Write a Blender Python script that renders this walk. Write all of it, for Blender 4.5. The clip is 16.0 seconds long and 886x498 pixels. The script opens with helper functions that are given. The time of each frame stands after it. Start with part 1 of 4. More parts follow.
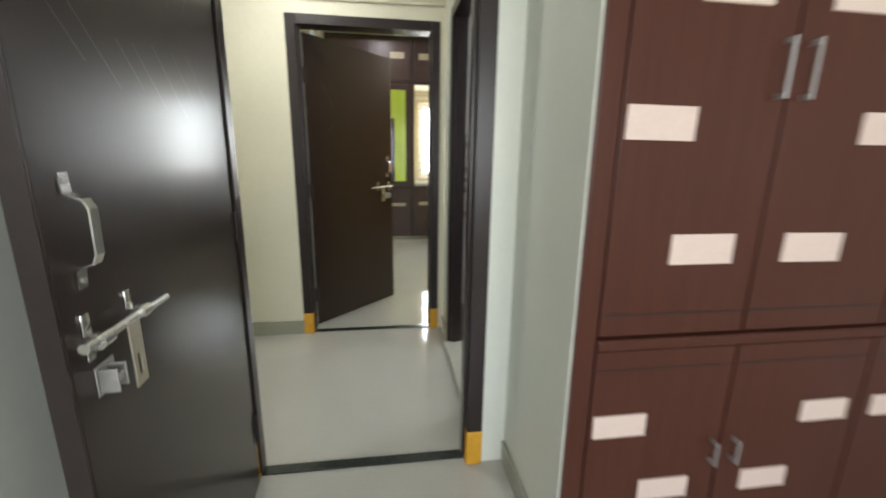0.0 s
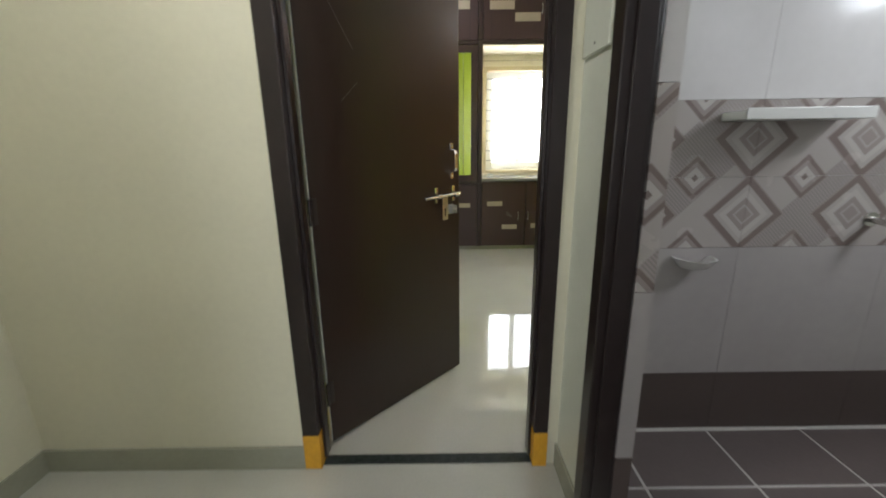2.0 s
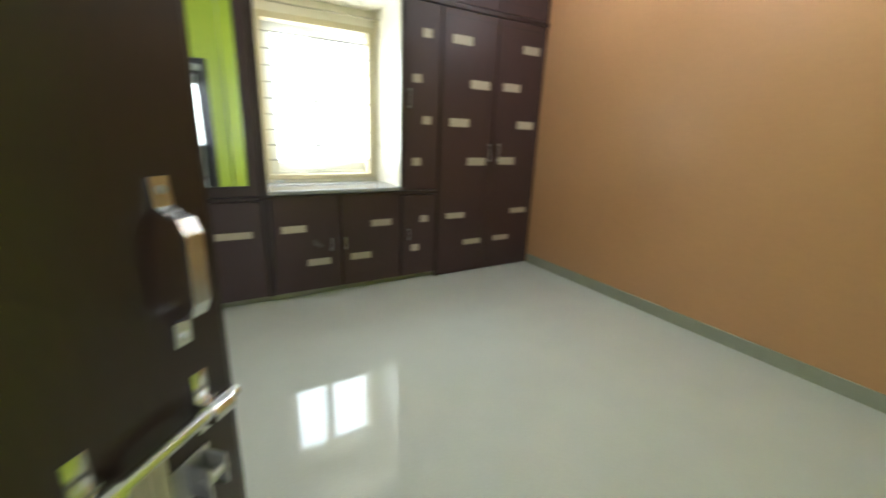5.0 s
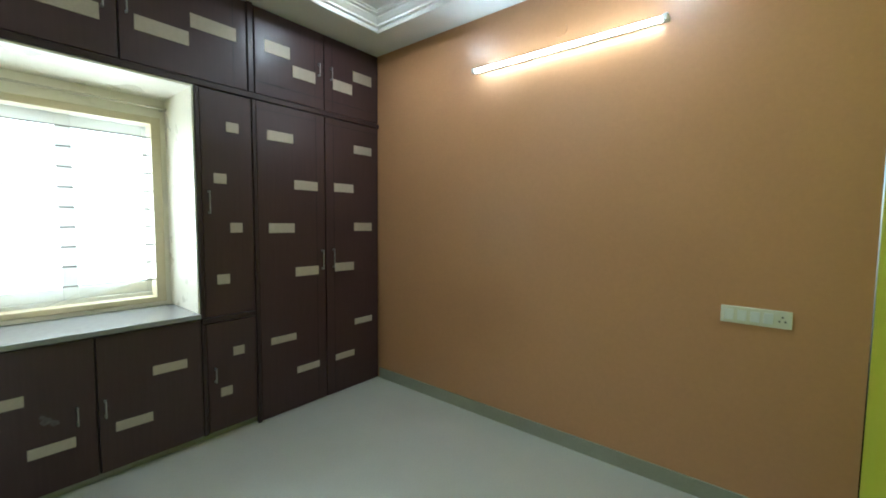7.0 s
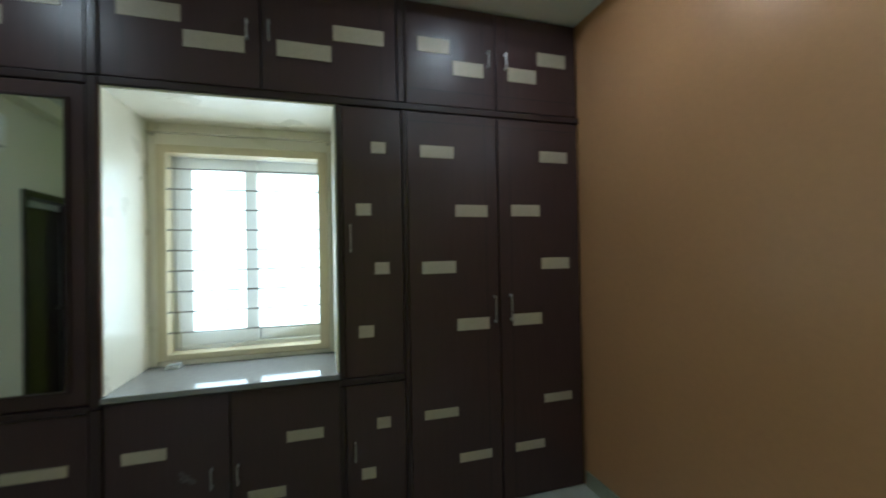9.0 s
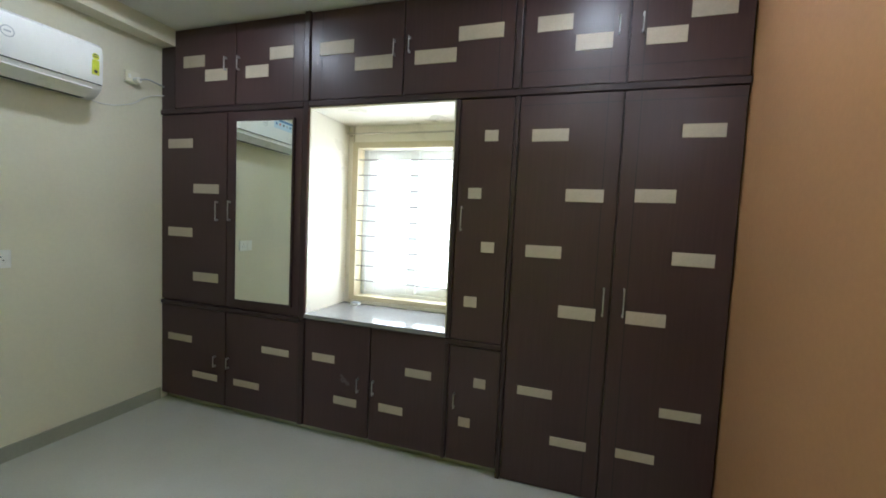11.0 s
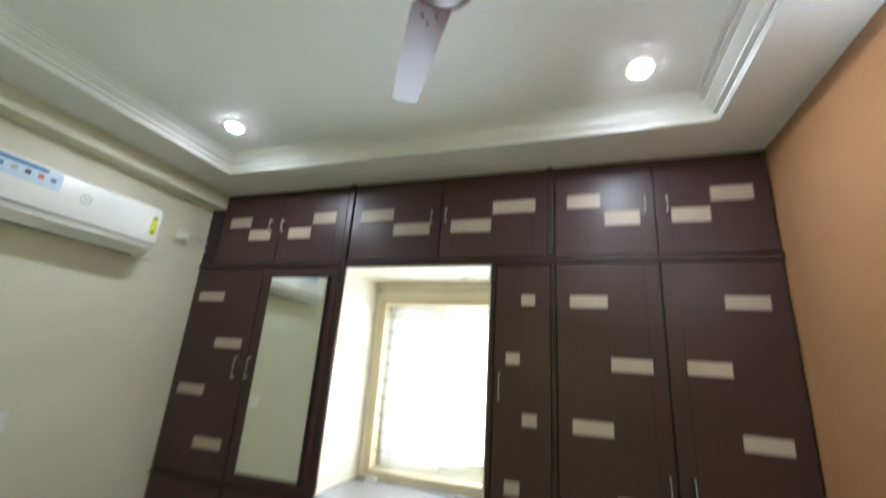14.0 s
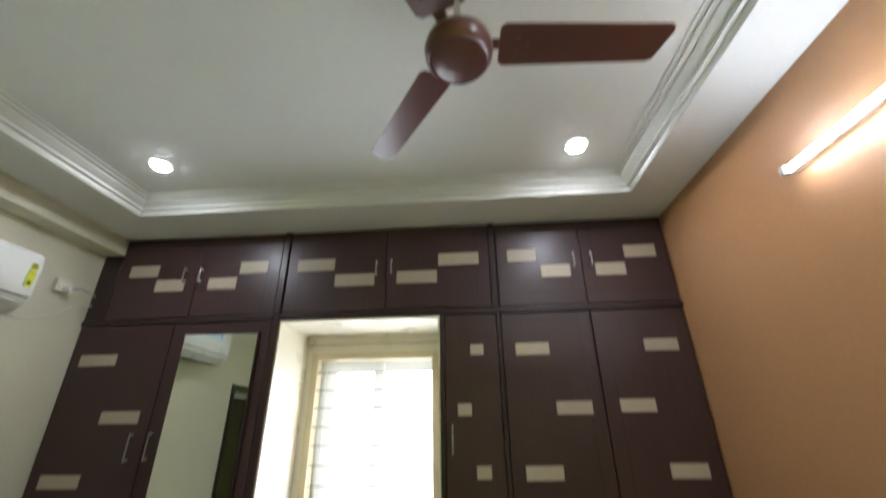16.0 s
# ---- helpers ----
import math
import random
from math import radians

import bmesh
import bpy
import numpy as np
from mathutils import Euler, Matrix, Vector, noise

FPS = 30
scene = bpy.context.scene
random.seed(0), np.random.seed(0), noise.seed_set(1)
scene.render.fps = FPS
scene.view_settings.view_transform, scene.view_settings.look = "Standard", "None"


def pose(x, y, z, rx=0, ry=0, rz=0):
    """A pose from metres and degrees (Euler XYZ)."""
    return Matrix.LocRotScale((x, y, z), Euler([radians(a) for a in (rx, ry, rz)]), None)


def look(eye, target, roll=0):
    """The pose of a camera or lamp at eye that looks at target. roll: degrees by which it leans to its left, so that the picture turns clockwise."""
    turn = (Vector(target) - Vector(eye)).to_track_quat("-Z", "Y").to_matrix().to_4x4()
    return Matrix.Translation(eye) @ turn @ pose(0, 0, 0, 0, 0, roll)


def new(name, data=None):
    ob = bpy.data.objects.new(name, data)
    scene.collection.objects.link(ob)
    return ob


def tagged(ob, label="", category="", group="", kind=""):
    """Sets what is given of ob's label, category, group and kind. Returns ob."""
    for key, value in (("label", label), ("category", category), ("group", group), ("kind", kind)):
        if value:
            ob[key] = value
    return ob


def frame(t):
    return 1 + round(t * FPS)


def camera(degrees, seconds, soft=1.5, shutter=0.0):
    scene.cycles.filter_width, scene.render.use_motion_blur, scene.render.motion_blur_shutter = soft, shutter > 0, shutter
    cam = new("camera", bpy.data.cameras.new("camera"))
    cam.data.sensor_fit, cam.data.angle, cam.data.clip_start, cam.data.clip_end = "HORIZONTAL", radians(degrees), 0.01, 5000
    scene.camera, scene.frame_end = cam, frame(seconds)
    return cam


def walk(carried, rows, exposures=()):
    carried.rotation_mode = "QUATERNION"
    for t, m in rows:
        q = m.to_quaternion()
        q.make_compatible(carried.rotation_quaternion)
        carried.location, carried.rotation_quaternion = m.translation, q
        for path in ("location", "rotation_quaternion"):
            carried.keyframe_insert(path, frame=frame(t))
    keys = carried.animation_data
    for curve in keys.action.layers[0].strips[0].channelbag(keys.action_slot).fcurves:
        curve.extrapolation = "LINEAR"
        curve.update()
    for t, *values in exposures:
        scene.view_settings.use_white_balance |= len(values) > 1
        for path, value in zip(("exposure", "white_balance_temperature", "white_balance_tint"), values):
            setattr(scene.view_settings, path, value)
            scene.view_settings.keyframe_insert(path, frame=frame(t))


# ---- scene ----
cam = camera(95.9, 16.0, soft=1.8, shutter=0.4)
PATH = [
    (0, (0.127, 0.018, 1.257), (0.399, 1.949, 0.813), 0.8),
    (0.5, (0.163, 0.38, 1.31), (0.03, 2.302, 0.771), 0.6),
    (1, (0.144, 0.717, 1.305), (-0.012, 2.647, 0.803), 3.6),
    (1.5, (0.065, 1.073, 1.314), (0.006, 2.998, 0.777), 1.6),
    (2, (0.085, 1.482, 1.261), (0.083, 3.416, 0.752), -0.8),
    (2.5, (0.088, 1.901, 1.284), (0.108, 3.823, 0.73), -0.9),
    (3, (0.043, 2.187, 1.301), (0.215, 4.128, 0.852), 0.4),
    (3.5, (0.062, 2.491, 1.308), (0.41, 4.409, 0.862), -0.1),
    (4, (0.139, 2.77, 1.326), (0.347, 4.71, 0.882), -0.9),
    (4.5, (0.148, 2.917, 1.319), (0.464, 4.818, 0.784), 1.5),
    (5, (0.172, 3.079, 1.311), (1.154, 4.731, 0.755), 2.2),
    (5.2, (0.184, 3.098, 1.324), (1.427, 4.576, 0.804), 2.2),
    (7.3, (0.689, 3.486, 1.505), (2.257, 4.721, 1.382), 0.7),
    (7.5, (0.734, 3.541, 1.527), (2.335, 4.73, 1.385), 1.3),
    (8, (0.982, 3.722, 1.507), (2.65, 4.821, 1.408), 0.6),
    (8.5, (1.205, 3.878, 1.502), (2.546, 5.361, 1.458), -2.8),
    (9, (1.515, 4.008, 1.488), (2.087, 5.924, 1.507), -1.1),
    (9.5, (1.66, 3.967, 1.508), (1.655, 5.967, 1.474), 3.55),
    (9.7, (1.808, 3.936, 1.466), (1.527, 5.914, 1.389), 4.5),
    (11.8, (2.34, 3.79, 1.628), (1.712, 5.683, 1.491), 2.5),
    (12, (2.346, 3.766, 1.648), (1.761, 5.674, 1.52), 1.6),
    (12.5, (2.325, 3.713, 1.686), (1.763, 5.632, 1.631), 0.9),
    (13, (2.238, 3.743, 1.681), (1.581, 5.632, 1.684), 0.8),
    (13.5, (2.147, 3.787, 1.681), (1.411, 5.644, 1.775), 1.1),
    (14, (2.092, 3.819, 1.662), (1.456, 5.630, 2.224), 4.0),
    (14.5, (1.942, 3.734, 1.662), (1.687, 5.175, 3.026), 4.4),
    (15, (1.893, 3.647, 1.681), (1.788, 4.96, 3.187), 0.3),
    (15.5, (1.839, 3.643, 1.679), (1.742, 5.162, 2.976), 0.6),
    (16, (1.782, 3.714, 1.648), (1.658, 5.539, 2.456), -0.9),
]
EXPOSURES = [
    (0.0, 1.35, 6200, 11), (0.5, 1.6, 6200, 11), (1.0, 1.55, 6200, 12), (1.5, 1.45, 6150, 12), (2.0, 1.12, 6150, 11), (2.5, 1.33, 5900, 10), (3.5, 1.42, 5950, 10), (4.5, 1.5, 5700, 5), (5.2, 1.15, 5700, 5),
    (7.5, 0.7, 5000, -4), (8.0, 1.22, 4850, -6), (8.5, 0.88, 4920, -6), (9.0, -0.1, 5080, -3), (9.7, 0.28, 5250, 5), (11.8, 0.95, 5350, 9), (13.5, 1.0, 5420, 10), (14.3, 0.95, 5600, 10), (15.0, 0.45, 5600, 11), (15.5, 0.12, 5650, 11), (16.0, 0.65, 5750, 11),
]
walk(cam, [(t, look(eye, target, roll)) for t, eye, target, roll in PATH], EXPOSURES)

# ---- world and large lights ----
world = bpy.data.worlds.new("sky")
scene.world = world
world.use_nodes = True
wn = world.node_tree.nodes
sky = wn.new("ShaderNodeTexSky")
sky.sky_type, sky.sun_disc = "NISHITA", False
sky.sun_elevation, sky.sun_rotation = radians(55), radians(200)
world.node_tree.links.new(sky.outputs[0], wn["Background"].inputs[0])
wn["Background"].inputs[1].default_value = 0.12


def area(name, m, width, height, watts, colour=(1, 1, 1), spread=180):
    lamp = bpy.data.lights.new(name, "AREA")
    lamp.shape, lamp.size, lamp.size_y, lamp.energy, lamp.color = "RECTANGLE", width, height, watts, colour
    lamp.spread = radians(spread)
    ob = new(name, lamp)
    ob.matrix_world = m
    return ob


# daylight in the bedroom window; the front room and bathroom lamps are added fill
area("window_daylight", look((1.05, 7.22, 1.55), (1.05, 5, 1.35)), 1.3, 1.7, 46, (0.97, 0.98, 0.96))
# fill from behind the start, through an opening made for it
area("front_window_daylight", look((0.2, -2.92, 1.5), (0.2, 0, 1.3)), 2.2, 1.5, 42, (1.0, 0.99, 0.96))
# fill panel standing inside the bathroom; no ventilator is built
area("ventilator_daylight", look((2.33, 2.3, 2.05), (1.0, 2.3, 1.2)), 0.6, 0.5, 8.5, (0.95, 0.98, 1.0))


# ---- materials ----
def material(name, colour, rough=0.5, metal=0.0, vary=0.08, scale=6.0, bump=0.02, fine=60.0, spec=0.5, coat=0.0, rand=0.0, wear=True):
    """A painted, stone or metal surface: colour varied at two scales, with fine relief."""
    m = bpy.data.materials.new(name)
    m.use_nodes = True
    n, l = m.node_tree.nodes, m.node_tree.links
    b = n["Principled BSDF"]
    b.inputs["Roughness"].default_value, b.inputs["Metallic"].default_value = rough, metal
    b.inputs["Specular IOR Level"].default_value = spec
    b.inputs["Coat Weight"].default_value, b.inputs["Coat Roughness"].default_value = coat, 0.12
    tc = n.new("ShaderNodeTexCoord")
    big, small = n.new("ShaderNodeTexNoise"), n.new("ShaderNodeTexNoise")
    big.inputs["Scale"].default_value, small.inputs["Scale"].default_value = scale, fine
    big.inputs["Detail"].default_value = small.inputs["Detail"].default_value = 4
    for t in (big, small):
        l.new(tc.outputs["Object"], t.inputs["Vector"])
    add = n.new("ShaderNodeMath")
    add.operation = "ADD"
    l.new(big.outputs["Fac"], add.inputs[0])
    l.new(small.outputs["Fac"], add.inputs[1])
    last = add
    if rand:
        info, mul, add2 = n.new("ShaderNodeObjectInfo"), n.new("ShaderNodeMath"), n.new("ShaderNodeMath")
        mul.operation, mul.inputs[1].default_value = "MULTIPLY", rand
        l.new(info.outputs["Random"], mul.inputs[0])
        l.new(add.outputs[0], add2.inputs[0])
        l.new(mul.outputs[0], add2.inputs[1])
        last = add2
    ramp = n.new("ShaderNodeMapRange")
    ramp.inputs["From Min"].default_value, ramp.inputs["From Max"].default_value = 0.6, 1.4 + rand
    ramp.inputs["To Min"].default_value, ramp.inputs["To Max"].default_value = 1 - vary, 1 + vary
    l.new(last.outputs[0], ramp.inputs["Value"])
    mix = n.new("ShaderNodeVectorMath")
    mix.operation, mix.inputs[0].default_value = "MULTIPLY", colour
    l.new(ramp.outputs[0], mix.inputs[1])
    l.new(mix.outputs[0], b.inputs["Base Color"])
    rr = n.new("ShaderNodeMapRange")
    rr.inputs["From Min"].default_value, rr.inputs["From Max"].default_value = 0.3, 0.7
    rr.inputs["To Min"].default_value, rr.inputs["To Max"].default_value = rough * 0.85, min(1, rough * 1.15)
    l.new(big.outputs["Fac"], rr.inputs["Value"])
    if wear:
        l.new(rr.outputs[0], b.inputs["Roughness"])
    if bump:
        bp = n.new("ShaderNodeBump")
        bp.inputs["Strength"].default_value, bp.inputs["Distance"].default_value = bump, 0.01
        l.new(small.outputs["Fac"], bp.inputs["Height"])
        l.new(bp.outputs[0], b.inputs["Normal"])
    return m


def grain_material(name, colour, rough, bump=0.05, vary=0.25, stretch=(30, 30, 1.2), spec=0.5):
    """Dark laminate with a vertical grain."""
    m = material(name, colour, rough, vary=0.03, spec=spec, bump=0, wear=False)
    n, l = m.node_tree.nodes, m.node_tree.links
    b = n["Principled BSDF"]
    tc, mp, tx = n.new("ShaderNodeTexCoord"), n.new("ShaderNodeMapping"), n.new("ShaderNodeTexNoise")
    mp.inputs["Scale"].default_value = stretch
    tx.inputs["Scale"].default_value, tx.inputs["Detail"].default_value = 2.5, 6
    l.new(tc.outputs["Object"], mp.inputs["Vector"])
    l.new(mp.outputs[0], tx.inputs["Vector"])
    rg = n.new("ShaderNodeMapRange")
    rg.inputs["From Min"].default_value, rg.inputs["From Max"].default_value = 0.3, 0.7
    rg.inputs["To Min"].default_value, rg.inputs["To Max"].default_value = 1 - vary, 1 + vary
    l.new(tx.outputs["Fac"], rg.inputs["Value"])
    mu = n.new("ShaderNodeVectorMath")
    mu.operation = "MULTIPLY"
    old = b.inputs["Base Color"].links[0].from_socket
    l.new(old, mu.inputs[0])
    l.new(rg.outputs[0], mu.inputs[1])
    l.new(mu.outputs[0], b.inputs["Base Color"])
    bp = n.new("ShaderNodeBump")
    bp.inputs["Strength"].default_value, bp.inputs["Distance"].default_value = bump, 0.004
    l.new(tx.outputs["Fac"], bp.inputs["Height"])
    l.new(bp.outputs[0], b.inputs["Normal"])
    return m


def glow(name, colour, strength):
    m = bpy.data.materials.new(name)
    m.use_nodes = True
    b = m.node_tree.nodes["Principled BSDF"]
    b.inputs["Base Color"].default_value = (*colour, 1)
    b.inputs["Emission Color"].default_value = (*colour, 1)
    b.inputs["Emission Strength"].default_value = strength
    return m


def glass_material(name):
    m = bpy.data.materials.new(name)
    m.use_nodes = True
    b = m.node_tree.nodes["Principled BSDF"]
    b.inputs["Transmission Weight"].default_value, b.inputs["Roughness"].default_value = 1.0, 0.0
    b.inputs["IOR"].default_value, b.inputs["Base Color"].default_value = 1.45, (0.96, 0.98, 0.97, 1)
    return m


def sheer_material(name):
    m = bpy.data.materials.new(name)
    m.use_nodes = True
    n, l = m.node_tree.nodes, m.node_tree.links
    mix, tr, tl = n.new("ShaderNodeMixShader"), n.new("ShaderNodeBsdfTransparent"), n.new("ShaderNodeBsdfTranslucent")
    tl.inputs[0].default_value = (0.85, 0.84, 0.8, 1)
    mix.inputs[0].default_value = 0.13
    l.new(tr.outputs[0], mix.inputs[1])
    l.new(tl.outputs[0], mix.inputs[2])
    l.new(mix.outputs[0], n["Material Output"].inputs[0])
    return m


def diamond_material(name):
    """Printed wall tile: concentric diamonds in greys and browns, with ribbed bands between."""
    m = material(name, (0.42, 0.37, 0.35), 0.25, vary=0.12, scale=9)
    n, l = m.node_tree.nodes, m.node_tree.links
    b = n["Principled BSDF"]

    def op(kind, a, c=None):
        q = n.new("ShaderNodeMath")
        q.operation = kind
        for k, v in enumerate((a, c)):
            if v is None:
                continue
            if isinstance(v, (int, float)):
                q.inputs[k].default_value = v
            else:
                l.new(v, q.inputs[k])
        return q.outputs[0]

    geo, sep = n.new("ShaderNodeNewGeometry"), n.new("ShaderNodeSeparateXYZ")
    l.new(geo.outputs["Position"], sep.inputs[0])
    def off(src, at, period):
        """Distance from the nearest of the marks at + k * period."""
        turn = op("ADD", op("DIVIDE", op("SUBTRACT", src, at), period), 20.5)
        return op("MULTIPLY", op("ABSOLUTE", op("SUBTRACT", op("FRACT", turn), 0.5)), period)

    def rings(stops):
        ramp = n.new("ShaderNodeValToRGB")
        ramp.color_ramp.interpolation = "CONSTANT"
        el = ramp.color_ramp.elements
        el[0].position, el[0].color = 0.0, (*stops[0][1], 1)
        el[1].position, el[1].color = stops[1][0], (*stops[1][1], 1)
        for pos, c in stops[2:]:
            el.new(pos).color = (*c, 1)
        return ramp

    def choose(flag, a, c):
        mx = n.new("ShaderNodeMix")
        mx.data_type = "RGBA"
        l.new(flag, mx.inputs["Factor"])
        l.new(a, mx.inputs[6])
        l.new(c, mx.inputs[7])
        return mx.outputs[2]

    x, z = sep.outputs[0], sep.outputs[2]
    large = op("DIVIDE", op("ADD", off(x, 1.234, 0.41), off(z, 0.984, 0.28)), 0.155)
    small = op("DIVIDE", op("ADD", off(x, 1.029, 0.41), off(z, 1.124, 0.28)), 0.085)
    light, mid, brown, pale = (0.44, 0.40, 0.375), (0.33, 0.285, 0.265), (0.215, 0.17, 0.155), (0.50, 0.465, 0.44)
    ra = rings(((0, mid), (0.20, light), (0.26, mid), (0.42, pale), (0.60, light), (0.74, brown), (0.95, mid)))
    rb = rings(((0, brown), (0.16, pale), (0.48, mid), (0.72, brown), (0.95, mid)))
    l.new(large, ra.inputs[0])
    l.new(small, rb.inputs[0])
    # bands between the diamonds run both ways; one of them is finely ribbed
    slant = op("ADD", x, z)
    rib = op("MULTIPLY", op("ADD", op("SINE", op("MULTIPLY", slant, 420)), 1.0), 0.11)
    one_way = op("GREATER_THAN", op("FRACT", op("ADD", op("DIVIDE", op("SUBTRACT", x, z), 0.69), 20)), 0.55)
    band = rings(((0, light), (0.5, (0.38, 0.34, 0.32))))
    l.new(one_way, band.inputs[0])
    colour = choose(op("LESS_THAN", small, 1.0), band.outputs[0], rb.outputs[0])
    colour = choose(op("LESS_THAN", large, 1.0), colour, ra.outputs[0])
    shade = op("SUBTRACT", 1.0, op("MULTIPLY", op("MULTIPLY", rib, one_way), op("GREATER_THAN", op("MINIMUM", large, small), 1.0)))
    mul = n.new("ShaderNodeVectorMath")
    mul.operation = "MULTIPLY"
    l.new(colour, mul.inputs[0])
    l.new(shade, mul.inputs[1])
    l.new(mul.outputs[0], b.inputs["Base Color"])
    return m


CREAM = material("cream_wall_paint", (0.68, 0.65, 0.51), 0.45, vary=0.035, scale=2.5, bump=0.06, fine=45)
PALE = material("pale_wall_paint", (0.68, 0.70, 0.62), 0.35, vary=0.03, scale=2.5, bump=0.06, fine=45)
ORANGE = material("orange_wall_paint", (0.515, 0.272, 0.125), 0.33, vary=0.05, scale=1.6, bump=0.06, fine=50)
LIME = material("lime_wall_paint", (0.50, 0.60, 0.03), 0.4, vary=0.04, scale=2.0, bump=0.06, fine=45)
WHITE_PLASTER = material("white_ceiling_paint", (0.76, 0.76, 0.73), 0.55, vary=0.03, scale=2.0, bump=0.05, fine=40)
NICHE_WHITE = material("white_laminate_lining", (0.80, 0.74, 0.60), 0.3, vary=0.03, scale=4, bump=0.01)
FLOOR_TILE = material("polished_floor_tile", (0.46, 0.455, 0.40), 0.05, vary=0.05, scale=3.0, bump=0.004, fine=90, spec=0.55)
SKIRTING = material("grey_green_skirting_tile", (0.33, 0.33, 0.26), 0.2, vary=0.06, scale=8, bump=0.01)
BLACK_STONE = material("black_granite", (0.03, 0.035, 0.032), 0.15, vary=0.5, scale=60, fine=180, bump=0.01)
SILL_STONE = material("grey_polished_sill", (0.24, 0.235, 0.23), 0.06, vary=0.12, scale=40, fine=150, bump=0.003)
MARBLE = material("pale_marble_threshold", (0.55, 0.55, 0.48), 0.2, vary=0.08, scale=9, bump=0.01)
WENGE = grain_material("dark_wenge_laminate", (0.052, 0.027, 0.027), 0.36, bump=0.03, vary=0.09, spec=0.4)
WENGE_EDGE = grain_material("dark_wenge_trim", (0.034, 0.018, 0.018), 0.36, bump=0.03, vary=0.09, spec=0.4)
RED_BROWN = grain_material("red_brown_painted_laminate", (0.074, 0.024, 0.015), 0.36, bump=0.05, vary=0.10, spec=0.28)
DOOR_BROWN = grain_material("dark_brown_door_paint", (0.025, 0.014, 0.0105), 0.34, bump=0.02, vary=0.05, spec=0.25)
lacquer = DOOR_BROWN.node_tree.nodes["Principled BSDF"].inputs
lacquer["Coat Weight"].default_value, lacquer["Coat Roughness"].default_value = 0.42, 0.17
FRAME_BROWN = material("black_brown_frame_paint", (0.020, 0.013, 0.012), 0.28, vary=0.2, scale=12, bump=0.02, fine=40, wear=False)
YELLOW = material("mustard_paint", (0.62, 0.32, 0.02), 0.5, vary=0.12, scale=20, bump=0.1)
INLAY = material("beige_inlay_tile", (0.43, 0.365, 0.28), 0.45, vary=0.14, scale=35, bump=0.05, fine=160, rand=0.5)
INLAY_PINK = material("pale_pink_inlay_tile", (0.72, 0.57, 0.50), 0.45, vary=0.08, scale=35, bump=0.05, fine=160, rand=0.3)
CHROME = material("brushed_chrome", (0.62, 0.61, 0.58), 0.22, 1.0, vary=0.08, scale=30, bump=0.01)
SATIN = material("satin_aluminium", (0.42, 0.41, 0.40), 0.38, 0.55, vary=0.06, scale=30, bump=0.01)
GROOVE_SHADE = material("groove_shade", (0.012, 0.008, 0.009), 0.5, vary=0.1, bump=0)
BAR_PAINT = material("grey_painted_bar", (0.26, 0.25, 0.22), 0.5, vary=0.1, scale=20, bump=0.01)
BRASS = material("dull_brass", (0.55, 0.50, 0.40), 0.32, 1.0, vary=0.12, scale=40, bump=0.02)
STEEL = material("dull_steel_bar", (0.45, 0.44, 0.42), 0.4, 0.8, vary=0.1, scale=20, bump=0.01)
MIRROR = material("silvered_mirror", (0.86, 0.90, 0.87), 0.01, 1.0, vary=0.0, bump=0)
UPVC = material("white_window_frame", (0.78, 0.77, 0.70), 0.35, vary=0.03, bump=0.01)
TAN_FRAME = material("tan_window_surround", (0.62, 0.53, 0.34), 0.45, vary=0.06, scale=9, bump=0.04)
PLASTIC = material("white_plastic", (0.78, 0.78, 0.75), 0.3, vary=0.02, bump=0.004)
SWITCH = material("cream_switch_plastic", (0.74, 0.71, 0.58), 0.3, vary=0.02, bump=0.004)
GREY_PLASTIC = material("grey_plastic", (0.40, 0.42, 0.44), 0.4, vary=0.04, bump=0.01)
DARK_SLOT = material("dark_slot", (0.02, 0.02, 0.022), 0.6, vary=0.1, bump=0)
FAN_BROWN = material("brown_fan_enamel", (0.115, 0.045, 0.035), 0.28, vary=0.02, scale=12, bump=0, wear=False)
BLUE_PRINT = material("blue_printed_sticker", (0.10, 0.22, 0.42), 0.4, vary=0.1, bump=0)
SKY_PRINT = material("light_blue_printed_sticker", (0.55, 0.68, 0.78), 0.4, vary=0.1, bump=0)
LABEL_YELLOW = material("yellow_green_label", (0.62, 0.66, 0.05), 0.4, vary=0.1, bump=0)
PRINT_DARK = material("dark_print", (0.06, 0.07, 0.05), 0.5, vary=0.1, bump=0)
PRINT_RED = material("red_print", (0.5, 0.12, 0.1), 0.5, vary=0.1, bump=0)
SMUDGE = material("dusty_smudge", (0.10, 0.085, 0.082), 0.7, vary=0.4, scale=60, bump=0)
SCRATCH = material("pale_scratch", (0.16, 0.145, 0.14), 0.5, vary=0.2, bump=0)
BATH_WHITE = material("white_glazed_tile", (0.64, 0.62, 0.61), 0.15, vary=0.03, scale=5, bump=0.02, fine=25)
BATH_GREY = material("pale_grey_glazed_tile", (0.42, 0.39, 0.38), 0.16, vary=0.04, scale=5, bump=0.02, fine=25)
BATH_BROWN = material("brown_skirting_tile", (0.10, 0.075, 0.068), 0.4, vary=0.05, scale=10, bump=0)
BATH_FLOOR = material("taupe_floor_tile", (0.13, 0.105, 0.10), 0.35, vary=0.1, scale=10, bump=0.06, rand=0.3)
BATH_DIAMOND = diamond_material("diamond_printed_tile")
GROUT = material("pale_grout", (0.55, 0.53, 0.50), 0.8, vary=0.08, scale=30, bump=0.05)
GLASS = glass_material("window_glass")
SHEER = sheer_material("sheer_net")
TUBE_GLOW = glow("tube_light_glow", (0.93, 0.97, 1.0), 25)
HALL_FILL_GLOW = glow("hall_fill_glow", (1.0, 0.97, 0.90), 46)
